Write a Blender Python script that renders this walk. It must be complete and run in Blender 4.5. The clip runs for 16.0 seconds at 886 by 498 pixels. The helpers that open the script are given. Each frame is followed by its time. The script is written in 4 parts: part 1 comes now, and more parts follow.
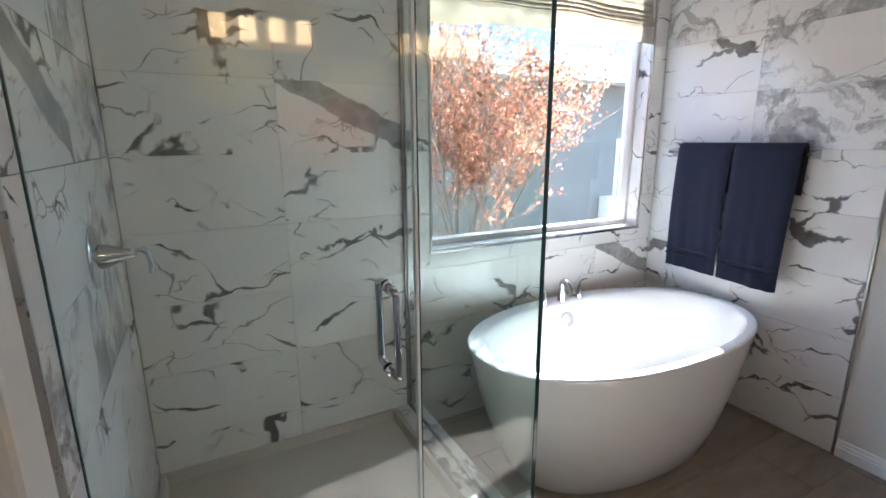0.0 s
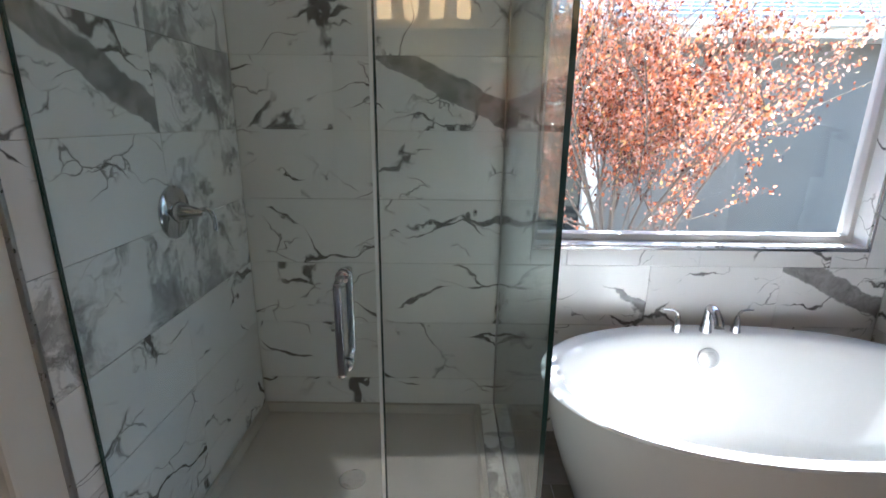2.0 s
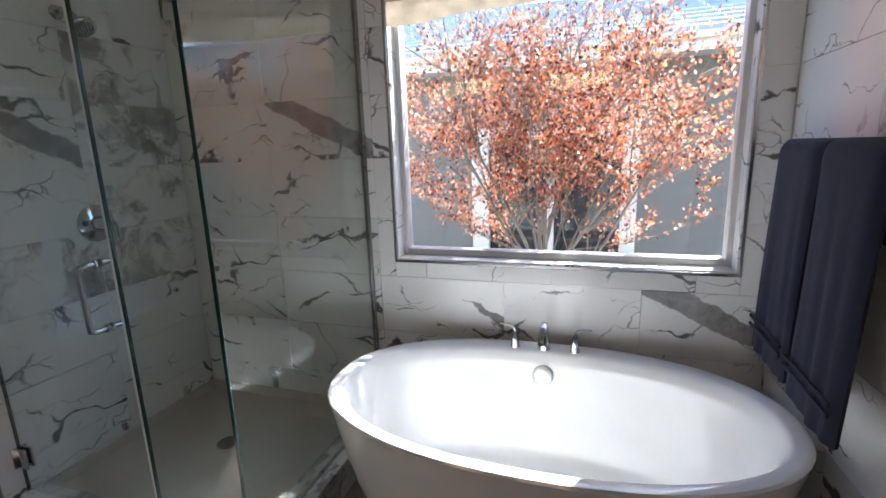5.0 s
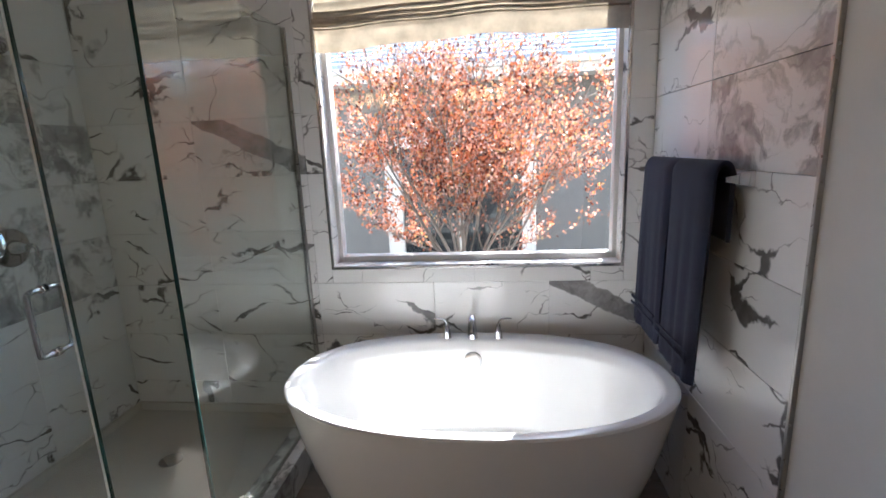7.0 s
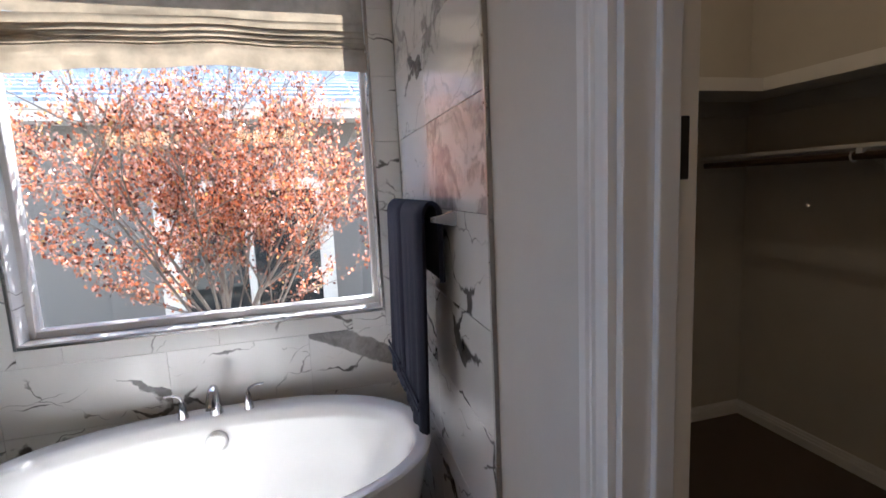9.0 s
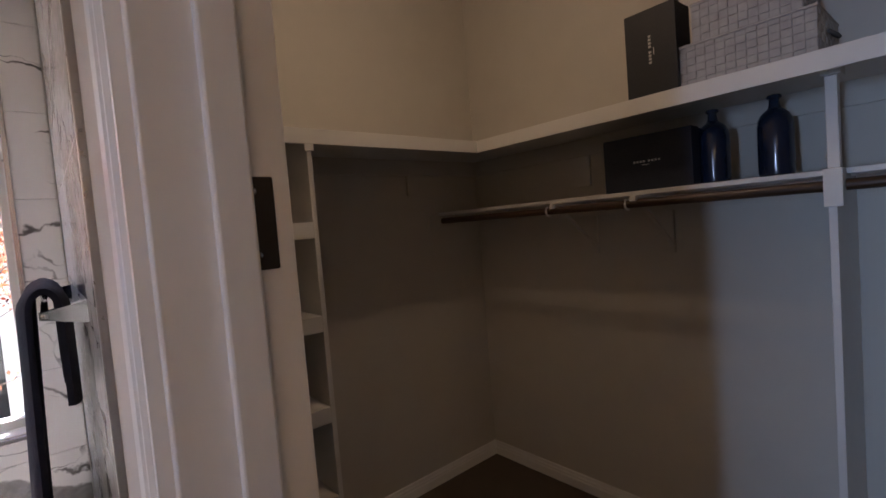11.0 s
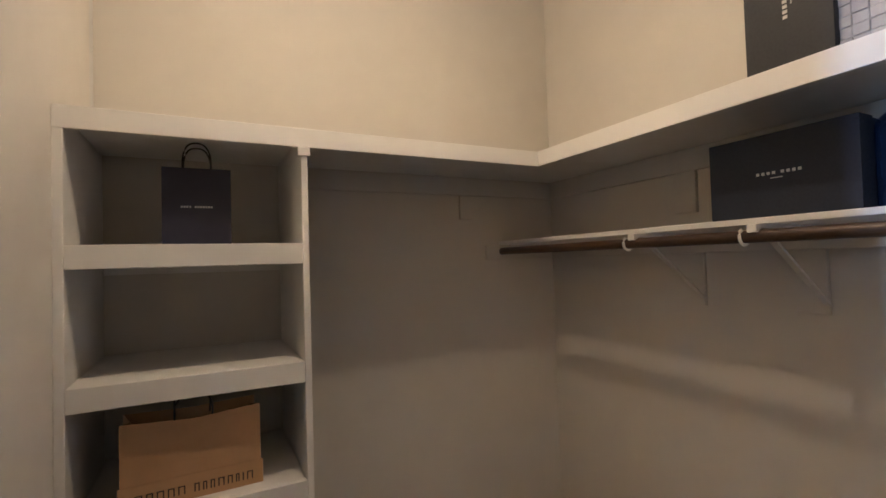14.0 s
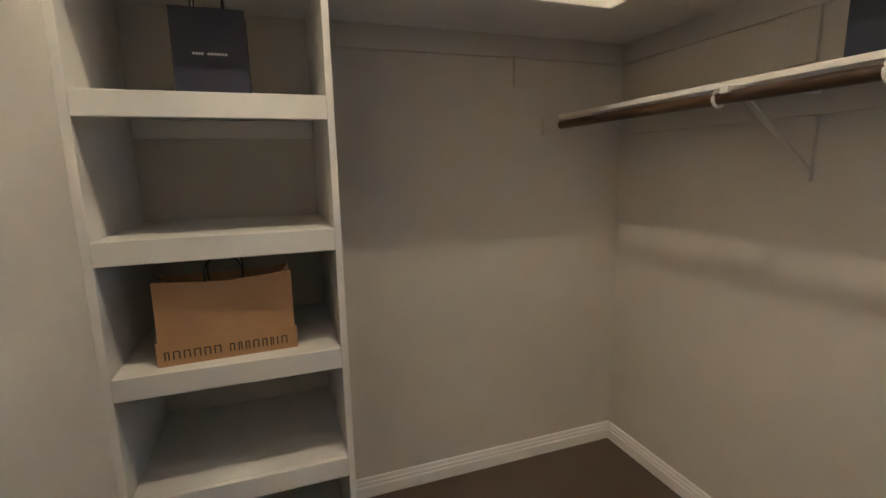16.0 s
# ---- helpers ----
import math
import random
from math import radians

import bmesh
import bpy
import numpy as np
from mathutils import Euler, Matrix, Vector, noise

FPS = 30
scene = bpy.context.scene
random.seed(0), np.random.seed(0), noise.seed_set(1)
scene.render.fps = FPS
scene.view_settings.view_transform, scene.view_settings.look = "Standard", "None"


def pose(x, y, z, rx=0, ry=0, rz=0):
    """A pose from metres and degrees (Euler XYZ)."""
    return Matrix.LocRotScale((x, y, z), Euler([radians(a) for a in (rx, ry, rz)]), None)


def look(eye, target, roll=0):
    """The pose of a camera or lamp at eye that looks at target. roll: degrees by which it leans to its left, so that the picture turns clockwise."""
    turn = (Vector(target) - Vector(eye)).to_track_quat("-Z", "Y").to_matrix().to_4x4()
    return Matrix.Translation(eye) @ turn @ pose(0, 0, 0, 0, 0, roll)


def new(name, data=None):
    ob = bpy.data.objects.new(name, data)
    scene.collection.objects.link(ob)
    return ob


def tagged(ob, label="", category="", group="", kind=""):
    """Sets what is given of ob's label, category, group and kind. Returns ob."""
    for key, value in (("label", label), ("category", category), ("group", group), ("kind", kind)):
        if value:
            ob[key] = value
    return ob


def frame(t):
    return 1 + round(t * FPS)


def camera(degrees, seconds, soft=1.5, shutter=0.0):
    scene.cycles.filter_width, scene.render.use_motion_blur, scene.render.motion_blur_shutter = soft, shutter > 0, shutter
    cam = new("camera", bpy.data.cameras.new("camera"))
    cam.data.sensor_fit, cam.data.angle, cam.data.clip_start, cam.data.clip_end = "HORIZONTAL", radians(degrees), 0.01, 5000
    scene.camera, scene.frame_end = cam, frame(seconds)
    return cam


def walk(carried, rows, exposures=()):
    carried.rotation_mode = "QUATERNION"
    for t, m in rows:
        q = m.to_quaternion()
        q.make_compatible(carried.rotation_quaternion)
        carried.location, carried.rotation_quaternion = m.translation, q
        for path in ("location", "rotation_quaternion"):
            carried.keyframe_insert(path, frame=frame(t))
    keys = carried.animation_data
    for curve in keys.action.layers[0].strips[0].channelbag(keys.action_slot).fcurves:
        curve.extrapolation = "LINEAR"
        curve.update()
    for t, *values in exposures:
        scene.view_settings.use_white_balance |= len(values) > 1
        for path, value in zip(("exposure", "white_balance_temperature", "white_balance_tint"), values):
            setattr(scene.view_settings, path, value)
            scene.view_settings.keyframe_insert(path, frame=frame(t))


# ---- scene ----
LENS = 87.0
SKY_STRENGTH = 0.105
SUN_STRENGTH = 4.2
DOORWAY_W = 3.2
CLOSET_W = 0.80
GLOBE = 0.9
cam = camera(LENS, 16.0, soft=1.6)
PATH = [
    (0, (2.608, 0.315, 1.546), (3.515, 2.039, 1.091), -0.3),
    (0.5, (2.760, 0.299, 1.531), (3.485, 2.099, 1.044), -0.2),
    (1, (2.913, 0.299, 1.508), (3.399, 2.167, 0.985), 0.3),
    (1.5, (3.057, 0.334, 1.499), (3.290, 2.238, 0.934), 0.3),
    (2, (3.245, 0.347, 1.544), (3.231, 2.273, 1.005), 0.5),
    (2.5, (3.491, 0.294, 1.569), (3.188, 2.220, 1.120), 0.3),
    (3, (3.710, 0.264, 1.588), (3.178, 2.155, 1.213), 0.2),
    (3.5, (3.948, 0.308, 1.551), (3.295, 2.170, 1.226), -0.2),
    (4, (4.250, 0.359, 1.539), (3.511, 2.189, 1.221), -0.8),
    (4.5, (4.479, 0.337, 1.525), (3.781, 2.176, 1.163), -1.3),
    (5, (4.588, 0.282, 1.532), (3.979, 2.140, 1.109), -1.9),
    (7.5, (4.512, -0.007, 1.599), (4.396, 1.948, 1.192), -2.4),
    (8, (4.568, 0.048, 1.579), (4.559, 2.013, 1.205), -2.5),
    (8.5, (4.785, 0.172, 1.570), (4.932, 2.142, 1.255), -2.9),
    (9, (4.890, 0.151, 1.566), (5.394, 2.068, 1.301), -2.7),
    (9.5, (5.020, 0.186, 1.558), (5.882, 1.976, 1.331), -3.0),
    (10, (5.169, 0.247, 1.600), (6.269, 1.905, 1.402), -3.0),
    (10.2, (5.193, 0.243, 1.602), (6.378, 1.840, 1.384), -5.3),
    (12.3, (5.369, 0.403, 1.562), (6.786, 1.812, 1.636), -2.2),
    (12.5, (5.425, 0.438, 1.571), (6.797, 1.892, 1.644), -2.0),
    (13, (5.546, 0.490, 1.561), (6.779, 2.063, 1.634), -2.0),
    (13.5, (5.678, 0.485, 1.569), (6.726, 2.187, 1.634), -1.9),
    (14, (5.765, 0.465, 1.569), (6.669, 2.248, 1.623), -1.7),
    (14.5, (5.796, 0.493, 1.558), (6.614, 2.318, 1.593), -1.5),
    (15, (5.821, 0.517, 1.522), (6.562, 2.374, 1.479), -1.4),
    (15.5, (5.857, 0.507, 1.478), (6.532, 2.381, 1.297), -1.3),
    (16, (5.887, 0.598, 1.437), (6.538, 2.458, 1.095), -1.2),
]
EXPOSURE = [
    (0.0, 4.0, 5350.0, 6.0),
    (2.0, 3.42, 5300.0, 6.0),
    (5.0, 3.0, 5450.0, 8.0),
    (7.5, 3.17, 5600.0, 9.0),
    (8.0, 3.15, 5600.0, 9.0),
    (8.6, 3.02, 5600.0, 10.0),
    (9.3, 3.05, 5600.0, 12.0),
    (10.2, 2.95, 5800.0, 14.0),
    (12.3, 4.9, 6150.0, 30.0),
    (13.5, 5.28, 5700.0, 18.0),
    (15.0, 5.28, 5550.0, 6.0),
    (16.0, 5.75, 5350.0, 4.0),
]
walk(cam, [(t, look(eye, target, roll)) for t, eye, target, roll in PATH], EXPOSURE)

# ---- daylight and lamps ----
SUN = Vector((0.50, 1.0, 1.12)).normalized()
world = bpy.data.worlds.new("sky")
scene.world = world
world.use_nodes = True
wn = world.node_tree.nodes
sky = wn.new("ShaderNodeTexSky")
sky.sky_type, sky.sun_disc = "NISHITA", False
sky.sun_elevation = math.asin(SUN.z)
sky.sun_rotation = math.atan2(SUN.x, SUN.y)
world.node_tree.links.new(sky.outputs[0], wn["Background"].inputs[0])
wn["Background"].inputs[1].default_value = SKY_STRENGTH


def lamp(name, kind, energy, colour, m, **more):
    data = bpy.data.lights.new(name, kind)
    data.energy, data.color = energy, colour
    if kind == "SUN":
        data.angle = more["angle"]
    if kind == "POINT":
        data.shadow_soft_size = more["radius"]
    if kind == "AREA":
        data.shape, data.size, data.size_y, data.spread = "RECTANGLE", more["size"], more["size_y"], radians(70)
    ob = new(name, data)
    ob.matrix_world = m
    return ob


lamp("sun", "SUN", SUN_STRENGTH, (1.0, 0.94, 0.85), look(SUN * 30, (0, 0, 0)), angle=radians(0.6))
# daylight from the window of the adjoining room, by way of the far doorway
lamp("doorway_daylight", "AREA", DOORWAY_W, (0.50, 0.70, 1.0), look((-2.38, -0.42, 1.35), (5.3, 0.3, 1.2)), size=0.7, size_y=1.3)
lamp("closet_bulb", "POINT", CLOSET_W, (1.0, 0.73, 0.46), pose(6.185, 1.336, 2.955), radius=0.035)


# ---- materials ----
def nodes_of(name):
    m = bpy.data.materials.new(name)
    m.use_nodes = True
    nt = m.node_tree
    return m, nt, nt.nodes["Principled BSDF"]


def link(nt, a, b):
    nt.links.new(a, b)


def coords(nt, scale=1.0, random_shift=False):
    tc = nt.nodes.new("ShaderNodeTexCoord")
    mp = nt.nodes.new("ShaderNodeMapping")
    mp.inputs["Scale"].default_value = (scale, scale, scale)
    link(nt, tc.outputs["Object"], mp.inputs["Vector"])
    if random_shift:
        info = nt.nodes.new("ShaderNodeObjectInfo")
        mul = nt.nodes.new("ShaderNodeVectorMath")
        mul.operation = "MULTIPLY"
        mul.inputs[1].default_value = (61.0, 47.0, 83.0)
        link(nt, info.outputs["Random"], mul.inputs[0])
        link(nt, mul.outputs[0], mp.inputs["Location"])
    return mp.outputs[0]


def noise_tex(nt, vec, scale, detail=4.0, rough=0.55, distortion=0.0):
    n = nt.nodes.new("ShaderNodeTexNoise")
    n.inputs["Scale"].default_value, n.inputs["Detail"].default_value = scale, detail
    n.inputs["Roughness"].default_value, n.inputs["Distortion"].default_value = rough, distortion
    link(nt, vec, n.inputs["Vector"])
    return n.outputs["Fac"]


def ramp(nt, fac, stops):
    r = nt.nodes.new("ShaderNodeValToRGB")
    while len(r.color_ramp.elements) < len(stops):
        r.color_ramp.elements.new(0.5)
    for e, (at, c) in zip(r.color_ramp.elements, stops):
        e.position = at
        e.color = (*c, 1) if len(c) == 3 else c
    link(nt, fac, r.inputs[0])
    return r.outputs[0]


def mix(nt, fac, a, b, mode="MIX"):
    m = nt.nodes.new("ShaderNodeMix")
    m.data_type, m.blend_type = "RGBA", mode
    for sock, v in ((m.inputs[0], fac), (m.inputs[6], a), (m.inputs[7], b)):
        if hasattr(v, "is_output"):
            link(nt, v, sock)
        elif isinstance(v, tuple):
            sock.default_value = (*v, 1)
        else:
            sock.default_value = v
    return m.outputs[2]


def maths(nt, op, a, b=0.0):
    m = nt.nodes.new("ShaderNodeMath")
    m.operation = op
    for sock, v in ((m.inputs[0], a), (m.inputs[1], b)):
        if hasattr(v, "is_output"):
            link(nt, v, sock)
        else:
            sock.default_value = v
    return m.outputs[0]


def bump(nt, p, height, strength, distance=0.002):
    b = nt.nodes.new("ShaderNodeBump")
    b.inputs["Strength"].default_value, b.inputs["Distance"].default_value = strength, distance
    link(nt, height, b.inputs["Height"])
    link(nt, b.outputs[0], p.inputs["Normal"])


def plain(name, colour, rough=0.5, metal=0.0, vary=0.06, scale=6.0, grain=60.0, relief=0.08, coat=0.0):
    """A painted, moulded or metal surface with broad unevenness and a fine grain."""
    m, nt, p = nodes_of(name)
    v = coords(nt)
    broad, fine = noise_tex(nt, v, scale, 3), noise_tex(nt, v, grain, 3)
    lo = tuple(c * (1 - vary) for c in colour)
    hi = tuple(min(1, c * (1 + vary)) for c in colour)
    c = ramp(nt, broad, [(0.3, lo), (0.7, hi)])
    link(nt, c, p.inputs["Base Color"])
    p.inputs["Roughness"].default_value, p.inputs["Metallic"].default_value = rough, metal
    if coat:
        p.inputs["Coat Weight"].default_value, p.inputs["Coat Roughness"].default_value = coat, 0.06
    r = ramp(nt, fine, [(0.3, (rough * 0.88,) * 3), (0.7, (min(1, rough * 1.12),) * 3)])
    link(nt, r, p.inputs["Roughness"])
    if relief:
        bump(nt, p, fine, relief)
    return m


def marble(name, cloudy, seed, band=False):
    """Glazed porcelain tile: warm white with thin dark broken veins, or broad grey clouds."""
    m, nt, p = nodes_of(name)
    v = coords(nt, 1.0, True)
    warp = nt.nodes.new("ShaderNodeTexNoise")
    warp.inputs["Scale"].default_value, warp.inputs["Detail"].default_value = 4.0 + seed, 5
    link(nt, v, warp.inputs["Vector"])
    add = nt.nodes.new("ShaderNodeVectorMath")
    add.operation = "MULTIPLY_ADD"
    add.inputs[1].default_value = (0.30, 0.30, 0.30)
    link(nt, warp.outputs["Color"], add.inputs[0])
    link(nt, v, add.inputs[2])
    w = add.outputs[0]
    tilt = nt.nodes.new("ShaderNodeMapping")
    tilt.inputs["Rotation"].default_value = (0.3, radians(38), 0.2)
    tilt.inputs["Scale"].default_value = (0.55, 1.0, 1.45)
    link(nt, w, tilt.inputs["Vector"])
    cracks = nt.nodes.new("ShaderNodeTexVoronoi")
    cracks.feature = "DISTANCE_TO_EDGE"
    cracks.inputs["Scale"].default_value = 2.5
    link(nt, tilt.outputs[0], cracks.inputs["Vector"])
    width = ramp(nt, noise_tex(nt, v, 3.6, 3), [(0.46, (0.0,) * 3), (0.57, (0.026,) * 3), (0.78, (0.075,) * 3)])
    vein = maths(nt, "LESS_THAN", cracks.outputs["Distance"], width)
    soft = nt.nodes.new("ShaderNodeMapRange")
    soft.inputs["From Min"].default_value, soft.inputs["From Max"].default_value = 0.0, 0.02
    soft.inputs["To Min"].default_value, soft.inputs["To Max"].default_value = 0.0, 1.0
    link(nt, maths(nt, "SUBTRACT", width, cracks.outputs["Distance"]), soft.inputs["Value"])
    fine = nt.nodes.new("ShaderNodeTexVoronoi")
    fine.feature = "DISTANCE_TO_EDGE"
    fine.inputs["Scale"].default_value = 3.7
    link(nt, tilt.outputs[0], fine.inputs["Vector"])
    hair = ramp(nt, fine.outputs["Distance"], [(0.004, (0.75,) * 3), (0.014, (0.0,) * 3)])
    hair = maths(nt, "MULTIPLY", hair, ramp(nt, noise_tex(nt, v, 4.3, 2), [(0.50, (0.0,) * 3), (0.60, (1.0,) * 3)]))
    veins = maths(nt, "MAXIMUM", soft.outputs[0], hair)
    base = ramp(nt, noise_tex(nt, v, 1.7, 3), [(0.3, (0.70, 0.69, 0.67)), (0.7, (0.80, 0.79, 0.775))])
    cloud = ramp(nt, noise_tex(nt, w, 3.0 if cloudy else 1.6, 6, 0.65, 0.6),
                 [(0.48 if cloudy else 0.66, (0, 0, 0)), (0.56 if cloudy else 0.70, (0.90 if cloudy else 0.7,) * 3)])
    grey = ramp(nt, noise_tex(nt, w, 14.0, 5), [(0.3, (0.17, 0.165, 0.16)), (0.7, (0.48, 0.47, 0.46))])
    c = mix(nt, cloud, base, grey)
    dark = ramp(nt, noise_tex(nt, v, 9.0, 3), [(0.3, (0.055, 0.05, 0.048)), (0.7, (0.19, 0.18, 0.175))])
    c = mix(nt, maths(nt, "MULTIPLY", veins, 0.45 if cloudy else 0.95), c, dark)
    if band:
        tc = nt.nodes.new("ShaderNodeTexCoord")
        sep = nt.nodes.new("ShaderNodeSeparateXYZ")
        link(nt, tc.outputs["Object"], sep.inputs[0])
        run = maths(nt, "ADD", sep.outputs["Z"], maths(nt, "MULTIPLY", sep.outputs["X"], 0.50))
        run = maths(nt, "ADD", run, maths(nt, "MULTIPLY", maths(nt, "SUBTRACT", noise_tex(nt, v, 9.0, 5), 0.5), 0.09))
        off = maths(nt, "ABSOLUTE", maths(nt, "SUBTRACT", run, 0.335))
        c = mix(nt, ramp(nt, off, [(0.050, (0.92,) * 3), (0.058, (0.0,) * 3)]), c, ramp(nt, noise_tex(nt, w, 16.0, 6), [(0.3, (0.13, 0.125, 0.12)), (0.75, (0.36, 0.35, 0.34))]))
    link(nt, c, p.inputs["Base Color"])
    link(nt, ramp(nt, noise_tex(nt, v, 40.0, 2), [(0.3, (0.10,) * 3), (0.7, (0.17,) * 3)]), p.inputs["Roughness"])
    bump(nt, p, noise_tex(nt, v, 7.0, 2), 0.02, 0.004)
    return m


def clear_glass(name, tint):
    m, nt, p = nodes_of(name)
    nt.nodes.remove(p)
    out = nt.nodes["Material Output"]
    through_it = nt.nodes.new("ShaderNodeBsdfTransparent")
    through_it.inputs[0].default_value = (*tint, 1)
    gloss = nt.nodes.new("ShaderNodeBsdfGlossy")
    gloss.inputs["Roughness"].default_value = 0.0
    face = nt.nodes.new("ShaderNodeLayerWeight")
    face.inputs[0].default_value = 0.5
    fres = maths(nt, "MULTIPLY_ADD", maths(nt, "POWER", face.outputs["Facing"], 4.5), 0.90)
    fres.node.inputs[2].default_value = 0.045
    ms = nt.nodes.new("ShaderNodeMixShader")
    link(nt, fres, ms.inputs[0])
    link(nt, through_it.outputs[0], ms.inputs[1])
    link(nt, gloss.outputs[0], ms.inputs[2])
    link(nt, ms.outputs[0], out.inputs[0])
    return m


def glow(name, colour, strength):
    m, nt, p = nodes_of(name)
    p.inputs["Base Color"].default_value = (0.9, 0.85, 0.75, 1)
    p.inputs["Emission Color"].default_value = (*colour, 1)
    p.inputs["Emission Strength"].default_value = strength
    return m


def cloth(name, colour, weave=900.0, stripes=0.0):
    m, nt, p = nodes_of(name)
    v = coords(nt)
    c = ramp(nt, noise_tex(nt, v, 14.0, 4), [(0.3, tuple(a * 0.8 for a in colour)), (0.7, tuple(a * 1.15 for a in colour))])
    link(nt, c, p.inputs["Base Color"])
    p.inputs["Roughness"].default_value = 0.95
    p.inputs["Sheen Weight"].default_value = 0.05
    bump(nt, p, noise_tex(nt, v, weave, 2), 0.5, 0.002)
    return m


def wood(name, a, b, rough=0.4, along="Y"):
    m, nt, p = nodes_of(name)
    tc = nt.nodes.new("ShaderNodeTexCoord")
    mp = nt.nodes.new("ShaderNodeMapping")
    mp.inputs["Scale"].default_value = (30, 2.0, 30) if along == "Y" else (2.0, 30, 30)
    link(nt, tc.outputs["Object"], mp.inputs["Vector"])
    f = noise_tex(nt, mp.outputs[0], 1.6, 5, 0.6, 0.8)
    link(nt, ramp(nt, f, [(0.3, a), (0.7, b)]), p.inputs["Base Color"])
    p.inputs["Roughness"].default_value = rough
    bump(nt, p, f, 0.15, 0.001)
    return m


def floor_tile():
    m, nt, p = nodes_of("porcelain_floor_tile")
    v = coords(nt, 1.0, True)
    tc = nt.nodes.new("ShaderNodeMapping")
    tc.inputs["Scale"].default_value = (1.5, 9.0, 4.0)
    link(nt, v, tc.inputs["Vector"])
    f = noise_tex(nt, tc.outputs[0], 1.4, 5, 0.6, 0.6)
    c = ramp(nt, f, [(0.25, (0.145, 0.118, 0.095)), (0.55, (0.21, 0.175, 0.145)), (0.8, (0.265, 0.225, 0.19))])
    link(nt, c, p.inputs["Base Color"])
    link(nt, ramp(nt, noise_tex(nt, v, 30, 3), [(0.3, (0.36,) * 3), (0.7, (0.5,) * 3)]), p.inputs["Roughness"])
    bump(nt, p, f, 0.06, 0.002)
    return m


def carpet():
    m, nt, p = nodes_of("carpet_pile")
    v = coords(nt)
    f = noise_tex(nt, v, 420.0, 3)
    c = ramp(nt, f, [(0.3, (0.085, 0.058, 0.040)), (0.7, (0.20, 0.145, 0.10))])
    c = mix(nt, noise_tex(nt, v, 5.0, 3), c, (0.11, 0.08, 0.055))
    link(nt, c, p.inputs["Base Color"])
    p.inputs["Roughness"].default_value = 1.0
    bump(nt, p, f, 1.0, 0.006)
    return m


def leaf_mat():
    m, nt, p = nodes_of("plum_leaf")
    g = nt.nodes.new("ShaderNodeNewGeometry")
    # leaf tones by island; the palest pink also paints in sun glints
    c = ramp(nt, g.outputs["Random Per Island"], [(0.0, (0.05, 0.02, 0.016)), (0.20, (0.17, 0.055, 0.035)), (0.36, (0.46, 0.15, 0.065)), (0.54, (0.62, 0.25, 0.12)),
                                                 (0.70, (0.64, 0.33, 0.24)), (0.88, (0.76, 0.55, 0.50)), (0.95, (0.50, 0.36, 0.15))])
    link(nt, c, p.inputs["Base Color"])
    p.inputs["Roughness"].default_value = 0.22
    tr = nt.nodes.new("ShaderNodeBsdfTranslucent")
    link(nt, mix(nt, 1.0, c, (1.0, 0.78, 0.68), "MULTIPLY"), tr.inputs[0])
    ms = nt.nodes.new("ShaderNodeMixShader")
    ms.inputs[0].default_value = 0.5
    link(nt, p.outputs[0], ms.inputs[1])
    link(nt, tr.outputs[0], ms.inputs[2])
    link(nt, ms.outputs[0], nt.nodes["Material Output"].inputs[0])
    return m


def basket_weave():
    return plain("grey_woven_strap", (0.36, 0.345, 0.33), 0.75, vary=0.12, scale=25, grain=300, relief=0.3)


